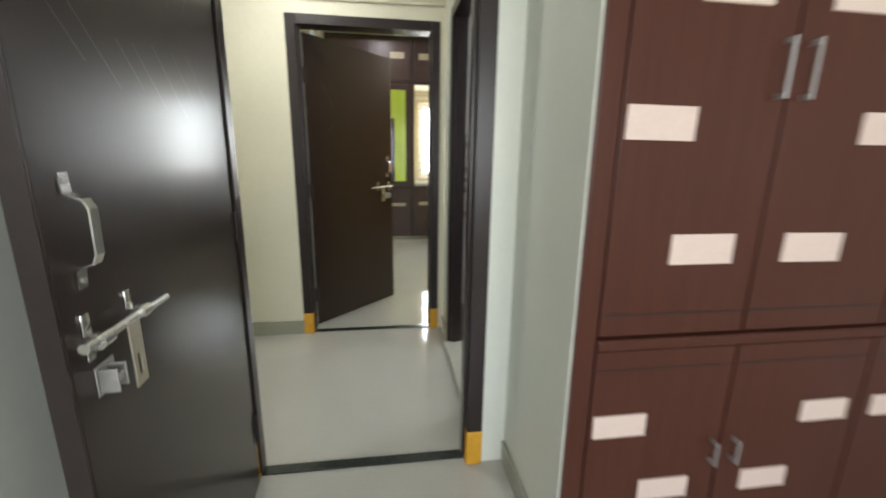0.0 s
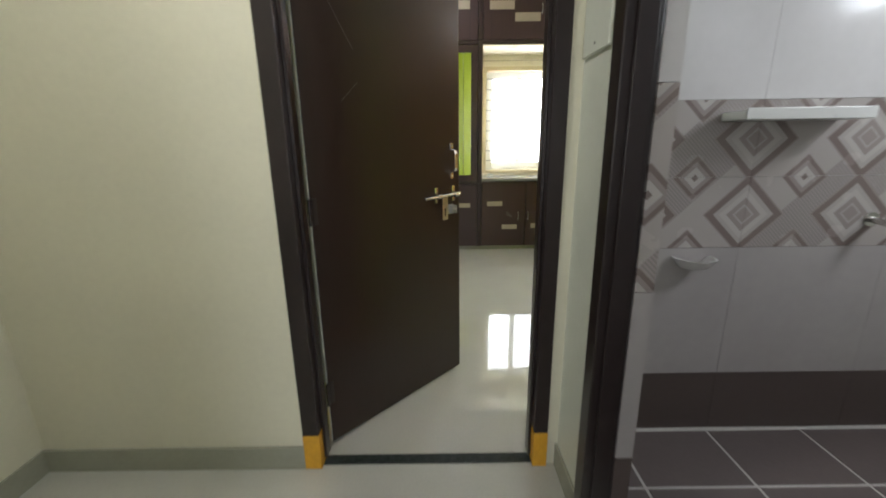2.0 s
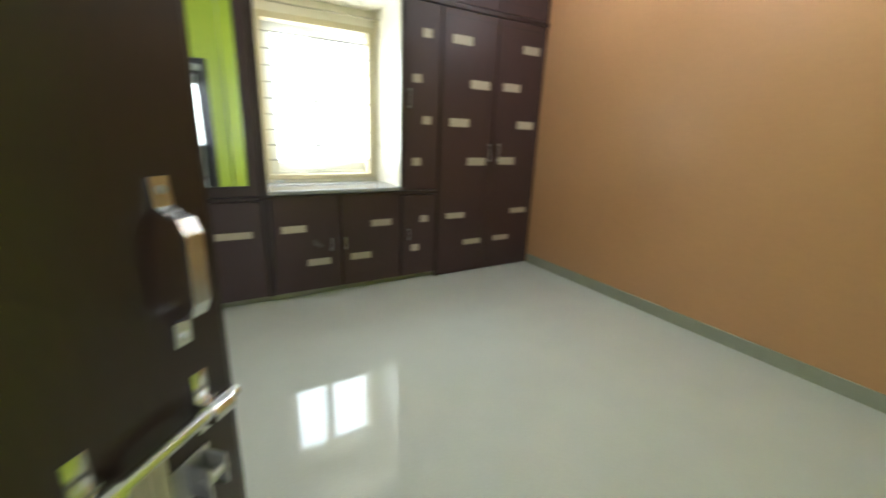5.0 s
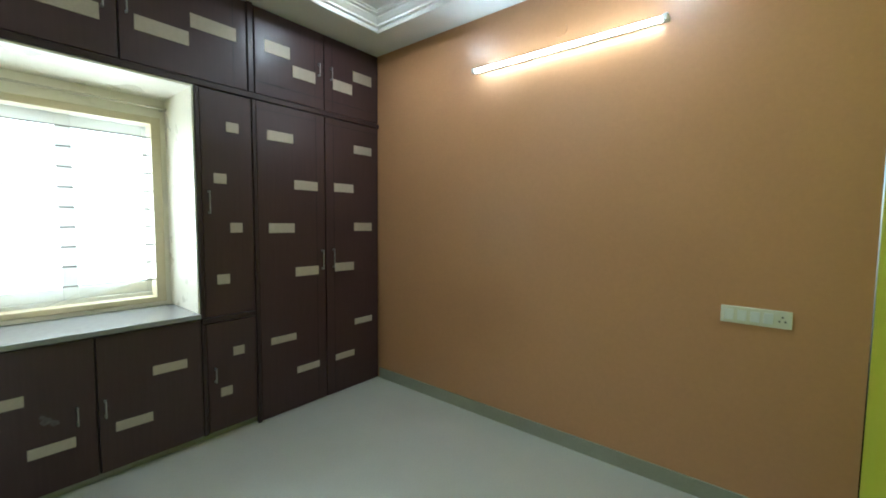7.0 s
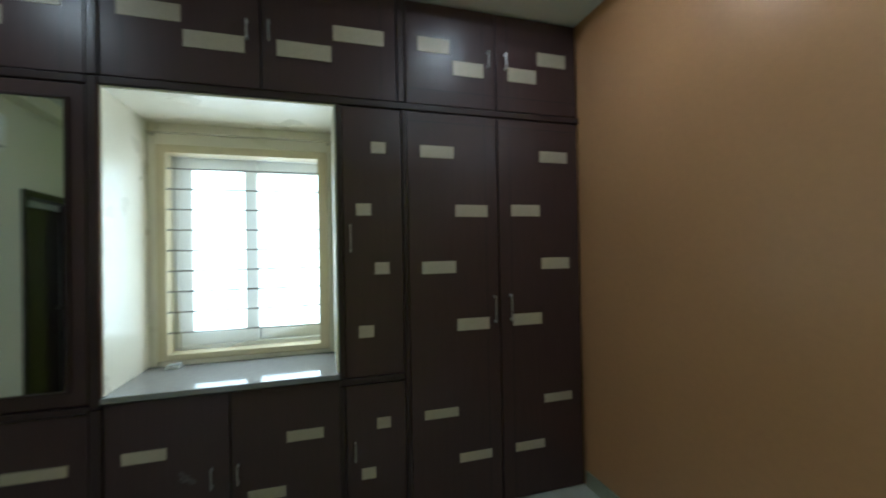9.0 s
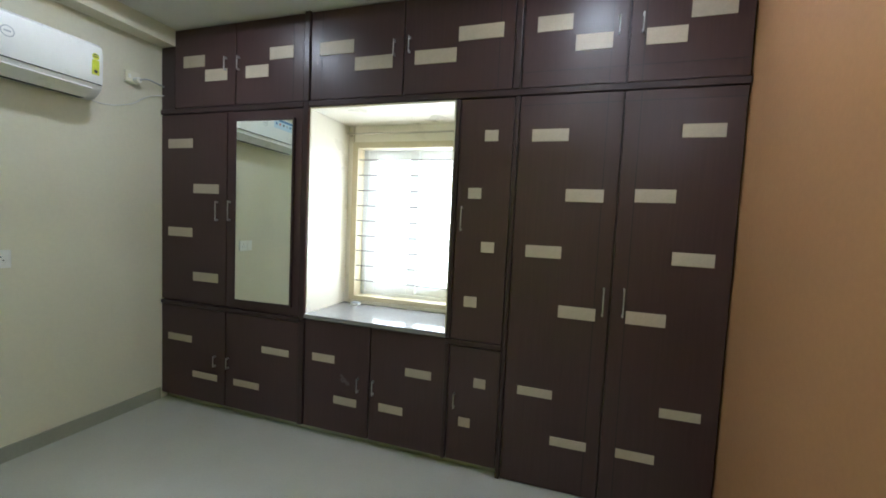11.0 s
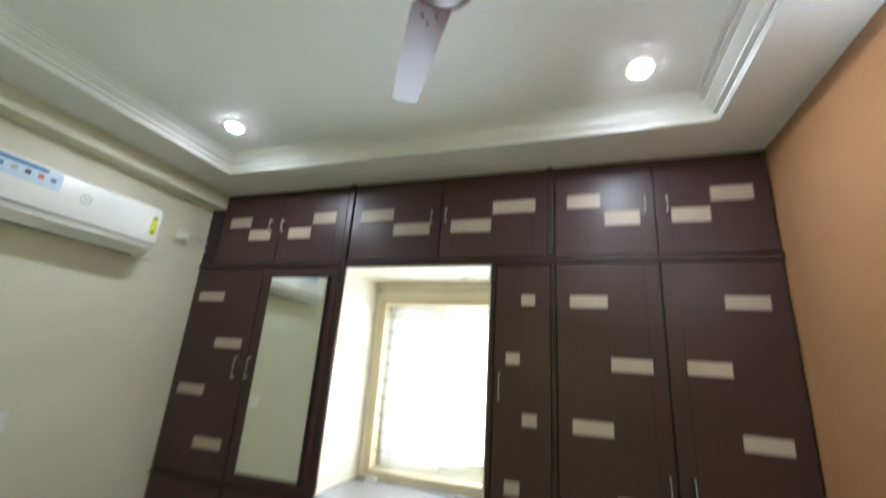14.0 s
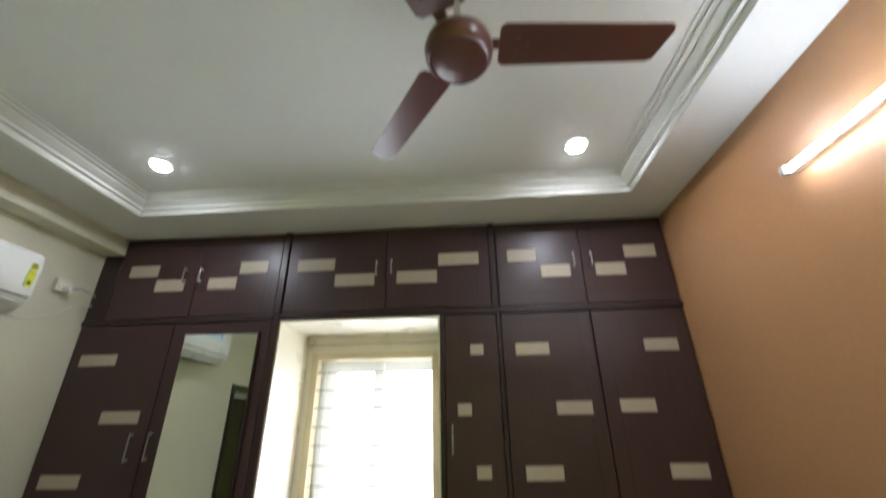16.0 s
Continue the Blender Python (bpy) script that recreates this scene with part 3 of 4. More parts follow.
def panel_door(root, x0, x1, z0, z1, y, wood, tiles=(), handle=None, grooves=(), mirror=None, inlay=INLAY):
    """A slab door whose face lies at y; tiles are (x, z, w, h) centres; grooves are ('x' or 'z', place)."""
    bm = b1(x0, x1, y, y + 0.02, z0, z1, bevel=0.002)
    leaf = part("door", bm, wood, root)
    # grooves are thin proud strips, the shade inside them put into a dark colour
    for axis, g in grooves:
        a = (g - 0.002, g + 0.002, y - 0.0006, y + 0.003, z0 + 0.004, z1 - 0.004) if axis == "x" else (x0 + 0.004, x1 - 0.004, y - 0.0008, y + 0.003, g - 0.002, g + 0.002)
        part("groove_line", b1(*a), GROOVE_SHADE, leaf)
    for x, z, w, h in tiles:
        ob = new("inlay_tile", shared(("tile", w, h, inlay.name), lambda: tile_mesh(w, h, inlay)))
        ob.parent = leaf
        ob.location = (x, y, z)
        ob.rotation_euler = (0, radians(random.uniform(-0.5, 0.5)), 0)
        tagged(ob, "beige inlay tile" if inlay is INLAY else "pale pink inlay tile")
    if handle:
        hx, hz, hl = handle
        ob = new("handle", shared(("handle", hl), lambda: handle_mesh(hl)))
        ob.parent = leaf
        ob.location = (hx, y, hz)
        tagged(ob, "chrome bar handle")
    if mirror:
        mx0, mx1, mz0, mz1 = mirror
        # the glass sits a little askew in its rebate
        mb = b1(mx0, mx1, -0.002, 0.002, mz0, mz1)
        bmesh.ops.rotate(mb, cent=((mx0 + mx1) / 2, 0, 0), matrix=Matrix.Rotation(radians(1.5), 3, "Z"), verts=mb.verts)
        bmesh.ops.translate(mb, vec=(0, y - 0.0095, 0), verts=mb.verts)
        part("mirror", mb, MIRROR, leaf, "tall framed mirror")
        for a in ((mx0 - 0.012, mx0, mz0, mz1), (mx1, mx1 + 0.012, mz0, mz1), (mx0 - 0.012, mx1 + 0.012, mz1, mz1 + 0.012), (mx0 - 0.012, mx1 + 0.012, mz0 - 0.012, mz0)):
            part("mirror_bead", b1(a[0], a[1], y - 0.019, y + 0.001, a[2], a[3], bevel=0.002), WENGE_EDGE, leaf)
    return leaf


FY, BACK = 6.2, 6.79


def carcass(root, x0, x1, z0, z1, y0=None, wood=None):
    y0 = FY + 0.022 if y0 is None else y0
    part("body", b1(x0, x1, y0, BACK, z0, z1, bevel=0.002), wood or WENGE_EDGE, root)


def bead(root, x0, x1, z0, z1, y=None, wood=None):
    y = FY if y is None else y
    part("face_trim", b1(x0, x1, y - 0.008, y + 0.022, z0, z1, bevel=0.005), wood or WENGE_EDGE, root)


LW, LH = 0.26, 0.085


def pair(a, b):
    """Centre and size from two corners of an inlay."""
    return ((a[0] + b[0]) / 2, (a[1] + b[1]) / 2, round(abs(b[0] - a[0]), 2), round(abs(b[1] - a[1]), 2))


G = "bedroom wardrobe units"
HI, LO = 2.672, 2.56
# loft cupboards under the ceiling
loft = thing("loft_cupboard", "dark brown loft cupboard with beige inlay tiles, closed", "cupboard", G)
carcass(loft, -0.698, 0.52, 2.312, 2.928)
part("filler_panel", b1(-0.838, -0.70, FY + 0.004, BACK, 2.312, 2.803, bevel=0.002), WENGE_EDGE, loft)
panel_door(loft, -0.692, -0.105, 2.335, 2.915, FY, WENGE, [(-0.50, HI, 0.21, 0.085), (-0.285, LO, 0.21, 0.085)], (-0.188, 2.63, 0.10))
panel_door(loft, -0.095, 0.485, 2.335, 2.915, FY, WENGE, [(0.09, LO, 0.20, 0.085), (0.30, HI, 0.20, 0.085)], (-0.07, 2.625, 0.10), [("x", 0.40)])
bead(loft, 0.49, 0.535, 2.332, 2.925)
loft = thing("loft_cupboard", "dark brown loft cupboard above the window niche, closed", "cupboard", G)
carcass(loft, 0.524, 1.935, 2.312, 2.928)
panel_door(loft, 0.545, 1.222, 2.335, 2.915, FY, WENGE, [(0.74, HI - 0.005, 0.26, 0.085), (1.015, LO - 0.01, 0.27, 0.085)], (1.163, 2.625, 0.10), [("x", 0.63)])
panel_door(loft, 1.232, 1.915, 2.335, 2.915, FY, WENGE, [(1.435, LO - 0.005, 0.27, 0.085), (1.715, HI, 0.27, 0.085)], (1.265, 2.635, 0.10), [("x", 1.83)])
bead(loft, 1.92, 1.96, 2.332, 2.925)
loft = thing("loft_cupboard", "dark brown loft cupboard above the tall wardrobe, closed", "cupboard", G)
carcass(loft, 1.939, 3.085, 2.312, 2.928)
panel_door(loft, 1.97, 2.513, 2.335, 2.915, FY, WENGE, [(2.135, HI + 0.005, 0.19, 0.085), (2.345, LO, 0.19, 0.085)], (2.467, 2.63, 0.10), [("x", 2.435), ("z", 2.42)])
panel_door(loft, 2.523, 3.075, 2.335, 2.915, FY, WENGE, [(2.695, LO, 0.19, 0.085), (2.90, HI + 0.005, 0.20, 0.085)], (2.58, 2.63, 0.10), [("x", 2.595), ("z", 2.42)])

# mirror wardrobe and the base units under it
unit = thing("mirror_wardrobe", "dark brown wardrobe with one mirrored door, closed", "wardrobe", G)
carcass(unit, -0.838, 0.525, 0.812, 2.308)
bead(unit, -0.838, 0.49, 2.29, 2.328)
bead(unit, 0.492, 0.535, 0.81, 2.328)
TT = [(-0.635, 2.065, 0.25, 0.07), (-0.375, 1.72, 0.25, 0.07), (-0.635, 1.38, 0.25, 0.07), (-0.375, 1.04, 0.25, 0.07)]
panel_door(unit, -0.832, -0.178, 0.835, 2.285, FY, WENGE, TT, (-0.258, 1.555, 0.15))
panel_door(unit, -0.168, 0.487, 0.835, 2.285, FY, WENGE, [], (-0.14, 1.56, 0.15), mirror=(-0.07, 0.415, 0.905, 2.21))
unit = thing("base_cabinet", "dark brown base cabinet with beige inlay tiles, closed", "cabinet", G)
carcass(unit, -0.838, 0.525, 0.05, 0.808)
bead(unit, -0.838, 0.49, 0.795, 0.825)
bead(unit, 0.492, 0.535, 0.05, 0.806)
panel_door(unit, -0.832, -0.178, 0.055, 0.79, FY, WENGE, [(-0.635, 0.535, 0.25, 0.055), (-0.375, 0.26, 0.25, 0.05)], (-0.268, 0.395, 0.09))
panel_door(unit, -0.168, 0.487, 0.055, 0.79, FY, WENGE, [(0.03, 0.26, 0.24, 0.05), (0.29, 0.55, 0.24, 0.05)], (-0.14, 0.40, 0.09))
unit = thing("base_cabinet", "dark brown base cabinet below the window sill, closed", "cabinet", G)
carcass(unit, 0.528, 1.59, 0.05, 0.826)
panel_door(unit, 0.545, 1.058, 0.055, 0.822, FY, WENGE, [(0.70, 0.565, 0.18, 0.055), (0.88, 0.285, 0.18, 0.055)], (0.98, 0.42, 0.10))
panel_door(unit, 1.068, 1.585, 0.055, 0.822, FY, WENGE, [(1.225, 0.295, 0.175, 0.055), (1.41, 0.565, 0.18, 0.055)], (1.095, 0.42, 0.10))
sm = unit.children[1]
for x, z, r in ((0.865, 0.435, 0.022), (0.895, 0.415, 0.016), (0.85, 0.46, 0.012)):
    g = bmesh.new()
    g.faces.new([g.verts.new((x + r * (1 + 0.3 * math.sin(3 * k)) * math.cos(k * 0.6283), FY - 0.0007, z + r * (1 + 0.25 * math.cos(2 * k)) * math.sin(k * 0.6283))) for k in range(10)])
    part("smudge", g, SMUDGE, sm, "pale dusty smudge")
unit = thing("narrow_wardrobe", "narrow dark brown wardrobe with small square inlays, closed", "wardrobe", G)
carcass(unit, 1.598, 1.935, 0.812, 2.308)
bead(unit, 1.585, 1.612, 0.83, 2.29)
bead(unit, 1.94, 1.966, 0.0, 2.29)
panel_door(unit, 1.616, 1.936, 0.83, 2.285, FY, WENGE, [(1.81, 2.07, 0.08, 0.065), (1.725, 1.73, 0.08, 0.065), (1.82, 1.41, 0.08, 0.065), (1.73, 1.07, 0.08, 0.065)], (1.652, 1.575, 0.15))
unit = thing("narrow_base_cabinet", "narrow dark brown base cabinet with square inlays, closed", "cabinet", G)
carcass(unit, 1.598, 1.935, 0.05, 0.80)
bead(unit, 1.585, 1.612, 0.05, 0.79)
bead(unit, 1.588, 1.938, 0.792, 0.826)
panel_door(unit, 1.616, 1.936, 0.055, 0.786, FY, WENGE, [(1.815, 0.57, 0.075, 0.06), (1.73, 0.31, 0.075, 0.06)], (1.66, 0.44, 0.10))
# tall double wardrobe beside the orange wall
unit = thing("tall_wardrobe", "tall dark brown double wardrobe with beige inlay tiles, closed", "wardrobe", G)
carcass(unit, 1.968, 3.085, 0.004, 2.308)
bead(unit, 0.537, 3.085, 2.292, 2.330)
TZ = (2.065, 1.73, 1.405, 1.07, 0.575, 0.305)
panel_door(unit, 1.970, 2.513, 0.008, 2.288, FY, WENGE, [((2.145 if k % 2 == 0 else 2.348), z, 0.20, 0.07 if z > 0.7 else 0.052) for k, z in enumerate(TZ)], (2.482, 1.15, 0.16), [("x", 2.438), ("z", 2.235)])
panel_door(unit, 2.523, 3.075, 0.008, 2.288, FY, WENGE, [((2.90 if k % 2 == 0 else 2.70), z + 0.006, 0.195, 0.07 if z > 0.7 else 0.052) for k, z in enumerate(TZ)], (2.585, 1.155, 0.16), [("x", 2.60), ("z", 2.235)])
structure("trim_plinth", b1(-0.838, 1.966, 6.25, 6.30, 0, 0.048), SKIRTING, "pale recessed plinth under the base cabinets", "plinth")

# window niche: lining, sill, curtain rod
niche = tagged(thing("window_niche", "white lined window niche between the wardrobes", "niche"), kind="structure")
NB = 6.70
part("side_lining", b1(0.537, 0.547, 6.204, 6.798, 0.862, 2.290), NICHE_WHITE, niche)
part("side_lining", b1(1.574, 1.584, 6.204, 6.798, 0.862, 2.290), NICHE_WHITE, niche)
part("top_lining", b1(0.548, 1.573, 6.204, NB, 2.278, 2.290), NICHE_WHITE, niche)
for x0, x1, z0, z1 in ((0.548, 0.592, 0.862, 2.290), (1.540, 1.573, 0.862, 2.290), (0.600, 1.540, 2.150, 2.290), (0.600, 1.540, 0.862, 0.885)):
    part("back_lining", b1(x0, x1, NB, 6.796, z0, z1), NICHE_WHITE, niche)
part("edge_strip", b1(0.535, 0.540, 6.190, 6.203, 0.862, 2.292), RED_BROWN, niche, "red-brown edge strip")
structure("window_sill", b1(0.537, 1.586, 6.185, 6.699, 0.83, 0.860, bevel=0.004), SILL_STONE, "grey polished stone window sill", "window sill")


def window():
    root = tagged(thing("window_1", "white sliding window with horizontal grille bars, daylight behind", "window"), kind="structure")
    w = 0.06
    for a in ((0.590, 0.638, 0.888, 2.152), (1.487, 1.542, 0.888, 2.152), (0.638, 1.487, 2.104, 2.152), (0.638, 1.487, 0.888, 0.925)):
        part("surround", b1(a[0], a[1], 6.692, 6.80, a[2], a[3], bevel=0.003), TAN_FRAME, root, "tan painted surround")
    for a in ((WX0, WX0 + w, WZ0, WZ1), (WX1 - 0.042, WX1, WZ0, WZ1), (WX0 + w, WX1 - 0.042, WZ1 - 0.045, WZ1), (WX0 + w, WX1 - 0.042, WZ0, WZ0 + 0.045)):
        part("outer_frame", b1(a[0], a[1], 6.83, 6.91, a[2], a[3], bevel=0.004), UPVC, root)
    s = 0.075
    for x0, x1, y in ((WX0 + w, 1.105, 6.84), (1.033, 1.553, 6.875)):
        z0, z1 = WZ0 + 0.045, WZ1 - 0.045
        f = bmesh.new()
        box(f, x0, x0 + s, y, y + 0.03, z0, z1, 0.004)
        box(f, x1 - s, x1, y, y + 0.03, z0, z1, 0.004)
        box(f, x0 + s, x1 - s, y, y + 0.03, z1 - s, z1, 0.004)
        box(f, x0 + s, x1 - s, y, y + 0.03, z0, z0 + s, 0.004)
        sash = part("sash", f, UPVC, root)
        p = part("pane", b1(x0 + s, x1 - s, y + 0.012, y + 0.017, z0 + s, z1 - s), GLASS, sash)
        p.visible_shadow = False
    z = 1.047
    while z < WZ1 - 0.06:
        part("grille_bar", rod(bmesh.new(), (0.632, 6.712, z), (1.492, 6.712, z), 0.0048, 8), BAR_PAINT, root)
        z += 0.121
    return root


window()

rail = thing("curtain_rod", "thin pale metal curtain rod across the niche", "curtain rod")
part("rod", rod(bmesh.new(), (0.560, 6.655, 2.21), (1.572, 6.655, 2.21), 0.007, 10), BRASS, rail, smooth=True)
for x in (0.57, 1.55):
    g = bmesh.new()
    rod(g, (x, 6.655, 2.21), (x, 6.699, 2.21), 0.005, 8)
    rod(g, (x, 6.692, 2.21), (x, 6.6995, 2.21), 0.014, 12)
    part("bracket", g, BRASS, rail)


def net_curtain():
    """A torn sheer net hanging in the window, gathered at one bottom corner."""
    bm = bmesh.new()
    nx, nz = 26, 30
    grid = []
    for i in range(nz + 1):
        v = i / nz
        row = []
        for k in range(nx + 1):
            u = k / nx
            right = 1.482 if v < 0.9 else 1.482 - (v - 0.9) * 4.5
            x = 0.650 + u * (right - 0.650) + 0.07 * v * v * v * (1 - u)
            y = 6.742 + 0.006 * math.sin(u * 40 + 3 * v) - 0.03 * v ** 6 * (1 - u)
            row.append(bm.verts.new((x, y, 2.10 - v * (1.165 - 0.02 * math.sin(u * 9)))))
        grid.append(row)
    for a, b in zip(grid, grid[1:]):
        for k in range(nx):
            bm.faces.new((a[k], a[k + 1], b[k + 1], b[k]))
    ob = new("net_curtain", mesh_of("net_curtain", bm, SHEER, True))
    ob.visible_shadow = False
    tagged(ob, "sheer white net hanging loose in the window", "curtain")


net_curtain()

bx = thing("small_box", "small white plastic box lying on the window sill", "box")
part("base", b1(0.655, 0.725, 6.61, 6.66, 0.860, 0.876, bevel=0.004), PLASTIC, bx)
part("lid", b1(0.657, 0.723, 6.612, 6.658, 0.8765, 0.884, bevel=0.003), GREY_PLASTIC, bx)

# red-brown cupboard in the front room
cup = thing("built_in_cupboard", "red-brown built-in cupboard with pale inlay tiles, closed", "cupboard")
CY = 0.93
part("body", b1(0.605, 2.38, CY + 0.022, 1.43, 0.004, 2.9, bevel=0.002), RED_BROWN, cup)
bead(cup, 0.605, 0.665, 0.0, 2.9, CY, RED_BROWN)
bead(cup, 0.67, 2.38, 0.76, 0.792, CY, RED_BROWN)
xs = (0.67, 1.10, 1.56, 2.02, 2.38)
TU = ((0.775, 1.345), (0.935, 1.035), (0.93, 1.65), (0.775, 1.96))
TD = ((0.765, 0.525), (0.93, 0.30))
for k in range(4):
    x0, x1 = xs[k] + 0.004, xs[k + 1] - 0.004
    far = x1 - 0.028 if k % 2 == 0 else x0 + 0.035

    def spot(x):
        """Inlays mirror each other about the meeting edge of a pair of doors."""
        return x + (0.92 if k > 1 else 0.0) if k % 2 == 0 else 2.20 - x + 0.0 + (0.92 if k > 1 else 0.0)

    panel_door(cup, x0, x1, 0.80, 2.6, CY, RED_BROWN, [(spot(x), z, 0.18, 0.08) for x, z in TU], (far, 1.475, 0.14), [("z", 0.86)], inlay=INLAY_PINK)
    panel_door(cup, x0, x1, 0.02, 0.755, CY, RED_BROWN, [(spot(x), z, 0.16, 0.07) for x, z in TD], (far, 0.42, 0.08), [("z", 0.70)], inlay=INLAY_PINK)


# ---- bedroom fixtures ----
def air_conditioner():
    root = thing("air_conditioner", "white split air conditioner with stickers, on the cream wall", "air conditioner")
    y0, y1 = 4.61, 5.66
    prof = [(-0.838, 2.25), (-0.838, 2.575), (-0.66, 2.575), (-0.632, 2.555), (-0.622, 2.50), (-0.628, 2.33), (-0.645, 2.285), (-0.70, 2.243), (-0.76, 2.235)]
    bm = bmesh.new()
    a = [bm.verts.new((x, y0, z)) for x, z in prof]
    b = [bm.verts.new((x, y1, z)) for x, z in prof]
    for k in range(len(prof)):
        bm.faces.new((a[k], a[(k + 1) % len(prof)], b[(k + 1) % len(prof)], b[k]))
    bm.faces.new(a)
    bm.faces.new(b)
    bmesh.ops.recalc_face_normals(bm, faces=bm.faces)
    bmesh.ops.bevel(bm, geom=[e for e in bm.edges if abs(e.verts[0].co.y - e.verts[1].co.y) < 1e-5], offset=0.006, segments=2, affect="EDGES")
    part("housing", bm, PLASTIC, root, smooth=True)
    part("seam", b1(-0.632, -0.6245, y0 + 0.01, y1 - 0.01, 2.318, 2.322), DARK_SLOT, root)
    fl = b1(-0.045, 0.045, y0 + 0.06, y1 - 0.06, -0.004, 0.004, bevel=0.002)
    bmesh.ops.rotate(fl, cent=(0, 0, 0), matrix=Matrix.Rotation(radians(-38), 3, "Y"), verts=fl.verts)
    bmesh.ops.translate(fl, vec=(-0.668, 0, 2.262), verts=fl.verts)
    part("flap", fl, PLASTIC, root)
    part("outlet_slot", b1(-0.755, -0.70, y0 + 0.06, y1 - 0.06, 2.234, 2.240), DARK_SLOT, root)
    # stickers; their unreadable print as plain bars
    X = -0.6215
    st = part("feature_sticker", b1(X - 0.003, X, 4.77, 5.07, 2.445, 2.545), SKY_PRINT, root, "pale blue feature sticker")
    part("sticker_band", b1(X - 0.002, X + 0.001, 4.77, 5.0, 2.52, 2.543), BLUE_PRINT, st)
    for k, mm in enumerate((BLUE_PRINT, GREY_PLASTIC, PRINT_DARK, PRINT_RED, BLUE_PRINT)):
        part("print_bar", b1(X - 0.002, X + 0.001, 4.795 + 0.056 * k, 4.82 + 0.056 * k, 2.48, 2.505), mm, st)
    lb = part("energy_label", b1(X - 0.006, X - 0.001, 5.595, 5.635, 2.375, 2.465), LABEL_YELLOW, root, "yellow-green energy label")
    part("label_disc", rod(bmesh.new(), (X - 0.004, 5.615, 2.487), (X - 0.0003, 5.615, 2.487), 0.020, 20), LABEL_YELLOW, lb)
    for z in (2.482, 2.495):
        part("print_bar", b1(X - 0.004, X + 0.0004, 5.601, 5.629, z, z + 0.006), PRINT_DARK, lb)
    part("print_dot", rod(bmesh.new(), (X - 0.004, 5.615, 2.395), (X, 5.615, 2.395), 0.011, 12), PRINT_DARK, lb)
    ring = bmesh.new()
    n = 28
    for r0 in (0.030,):
        for k in range(n):
            a0, a1 = 2 * math.pi * k / n, 2 * math.pi * (k + 1) / n
            ring.faces.new([ring.verts.new((X + 0.0003, 5.20 + r * math.cos(t), 2.455 + r * math.sin(t))) for r, t in ((r0, a0), (r0, a1), (r0 - 0.005, a1), (r0 - 0.005, a0))])
    part("badge_ring", ring, GREY_PLASTIC, root)
    part("badge_bar", b1(X - 0.001, X + 0.0005, 5.185, 5.215, 2.452, 2.460), GREY_PLASTIC, root)


air_conditioner()

sock = thing("power_socket", "small white socket with a plug beside the air conditioner", "socket")
part("box", b1(-0.839, -0.812, 5.92, 6.02, 2.46, 2.54, bevel=0.004), SWITCH, sock)
part("plug", rod(bmesh.new(), (-0.812, 5.985, 2.48), (-0.77, 5.985, 2.48), 0.020, 14), PLASTIC, sock)
part("switch_rocker", b1(-0.813, -0.807, 5.935, 5.955, 2.485, 2.515, bevel=0.002), PLASTIC, sock)


def cable(name, pts, r, mat, label):
    cu = bpy.data.curves.new(name, "CURVE")
    cu.dimensions, cu.bevel_depth, cu.bevel_resolution = "3D", r, 2
    sp = cu.splines.new("BEZIER")
    sp.bezier_points.add(len(pts) - 1)
    for p, c in zip(sp.bezier_points, pts):
        p.co, p.handle_left_type, p.handle_right_type = c, "AUTO", "AUTO"
    cu.materials.append(mat)
    return tagged(new(name, cu), label, "cable")


cable("plug_cable", [(-0.77, 5.985, 2.48), (-0.765, 6.03, 2.50), (-0.79, 6.12, 2.505), (-0.82, 6.21, 2.505)], 0.005, GREY_PLASTIC, "grey cable from the plug into the wardrobe")
cable("unit_cable", [(-0.80, 5.65, 2.27), (-0.83, 5.76, 2.255), (-0.832, 5.95, 2.30), (-0.832, 6.10, 2.40), (-0.82, 6.21, 2.44)], 0.004, PLASTIC, "thin white cable along the cream wall")


def switchboard(name, wall_x, out, y0, y1, z0, z1, label, rockers, face=None):
    root = thing(name, label, "switchboard")
    xa, xb = sorted((wall_x, wall_x + out * 0.012))
    part("plate", b1(xa, xb, y0, y1, z0, z1, bevel=0.004), face or SWITCH, root)
    n = rockers + 1
    w = (y1 - y0 - 0.02) / n
    for k in range(n):
        c = y0 + 0.01 + w * (k + 0.5)
        xs2 = sorted((wall_x + out * 0.010, wall_x + out * 0.017))
        if k == (0 if out < 0 else n - 1):
            for dy, dz in ((0, 0.012), (-0.011, -0.008), (0.011, -0.008)):
                p0, p1 = (wall_x + out * 0.011, c + dy, (z0 + z1) / 2 + dz), (wall_x + out * 0.0128, c + dy, (z0 + z1) / 2 + dz)
                part("socket_hole", rod(bmesh.new(), p0, p1, 0.004, 10), DARK_SLOT, root)
        else:
            part("rocker", b1(xs2[0], xs2[1], c - w * 0.36, c + w * 0.36, z0 + 0.016, z1 - 0.016, bevel=0.003), PLASTIC, root)
    return root


switchboard("switchboard", 3.089, -1, 3.315, 3.592, 0.970, 1.055, "cream switchboard with a socket on the orange wall", 4)
switchboard("switchboard", -0.839, 1, 5.12, 5.29, 1.165, 1.27, "white switch and socket plate on the cream wall", 1, PLASTIC)

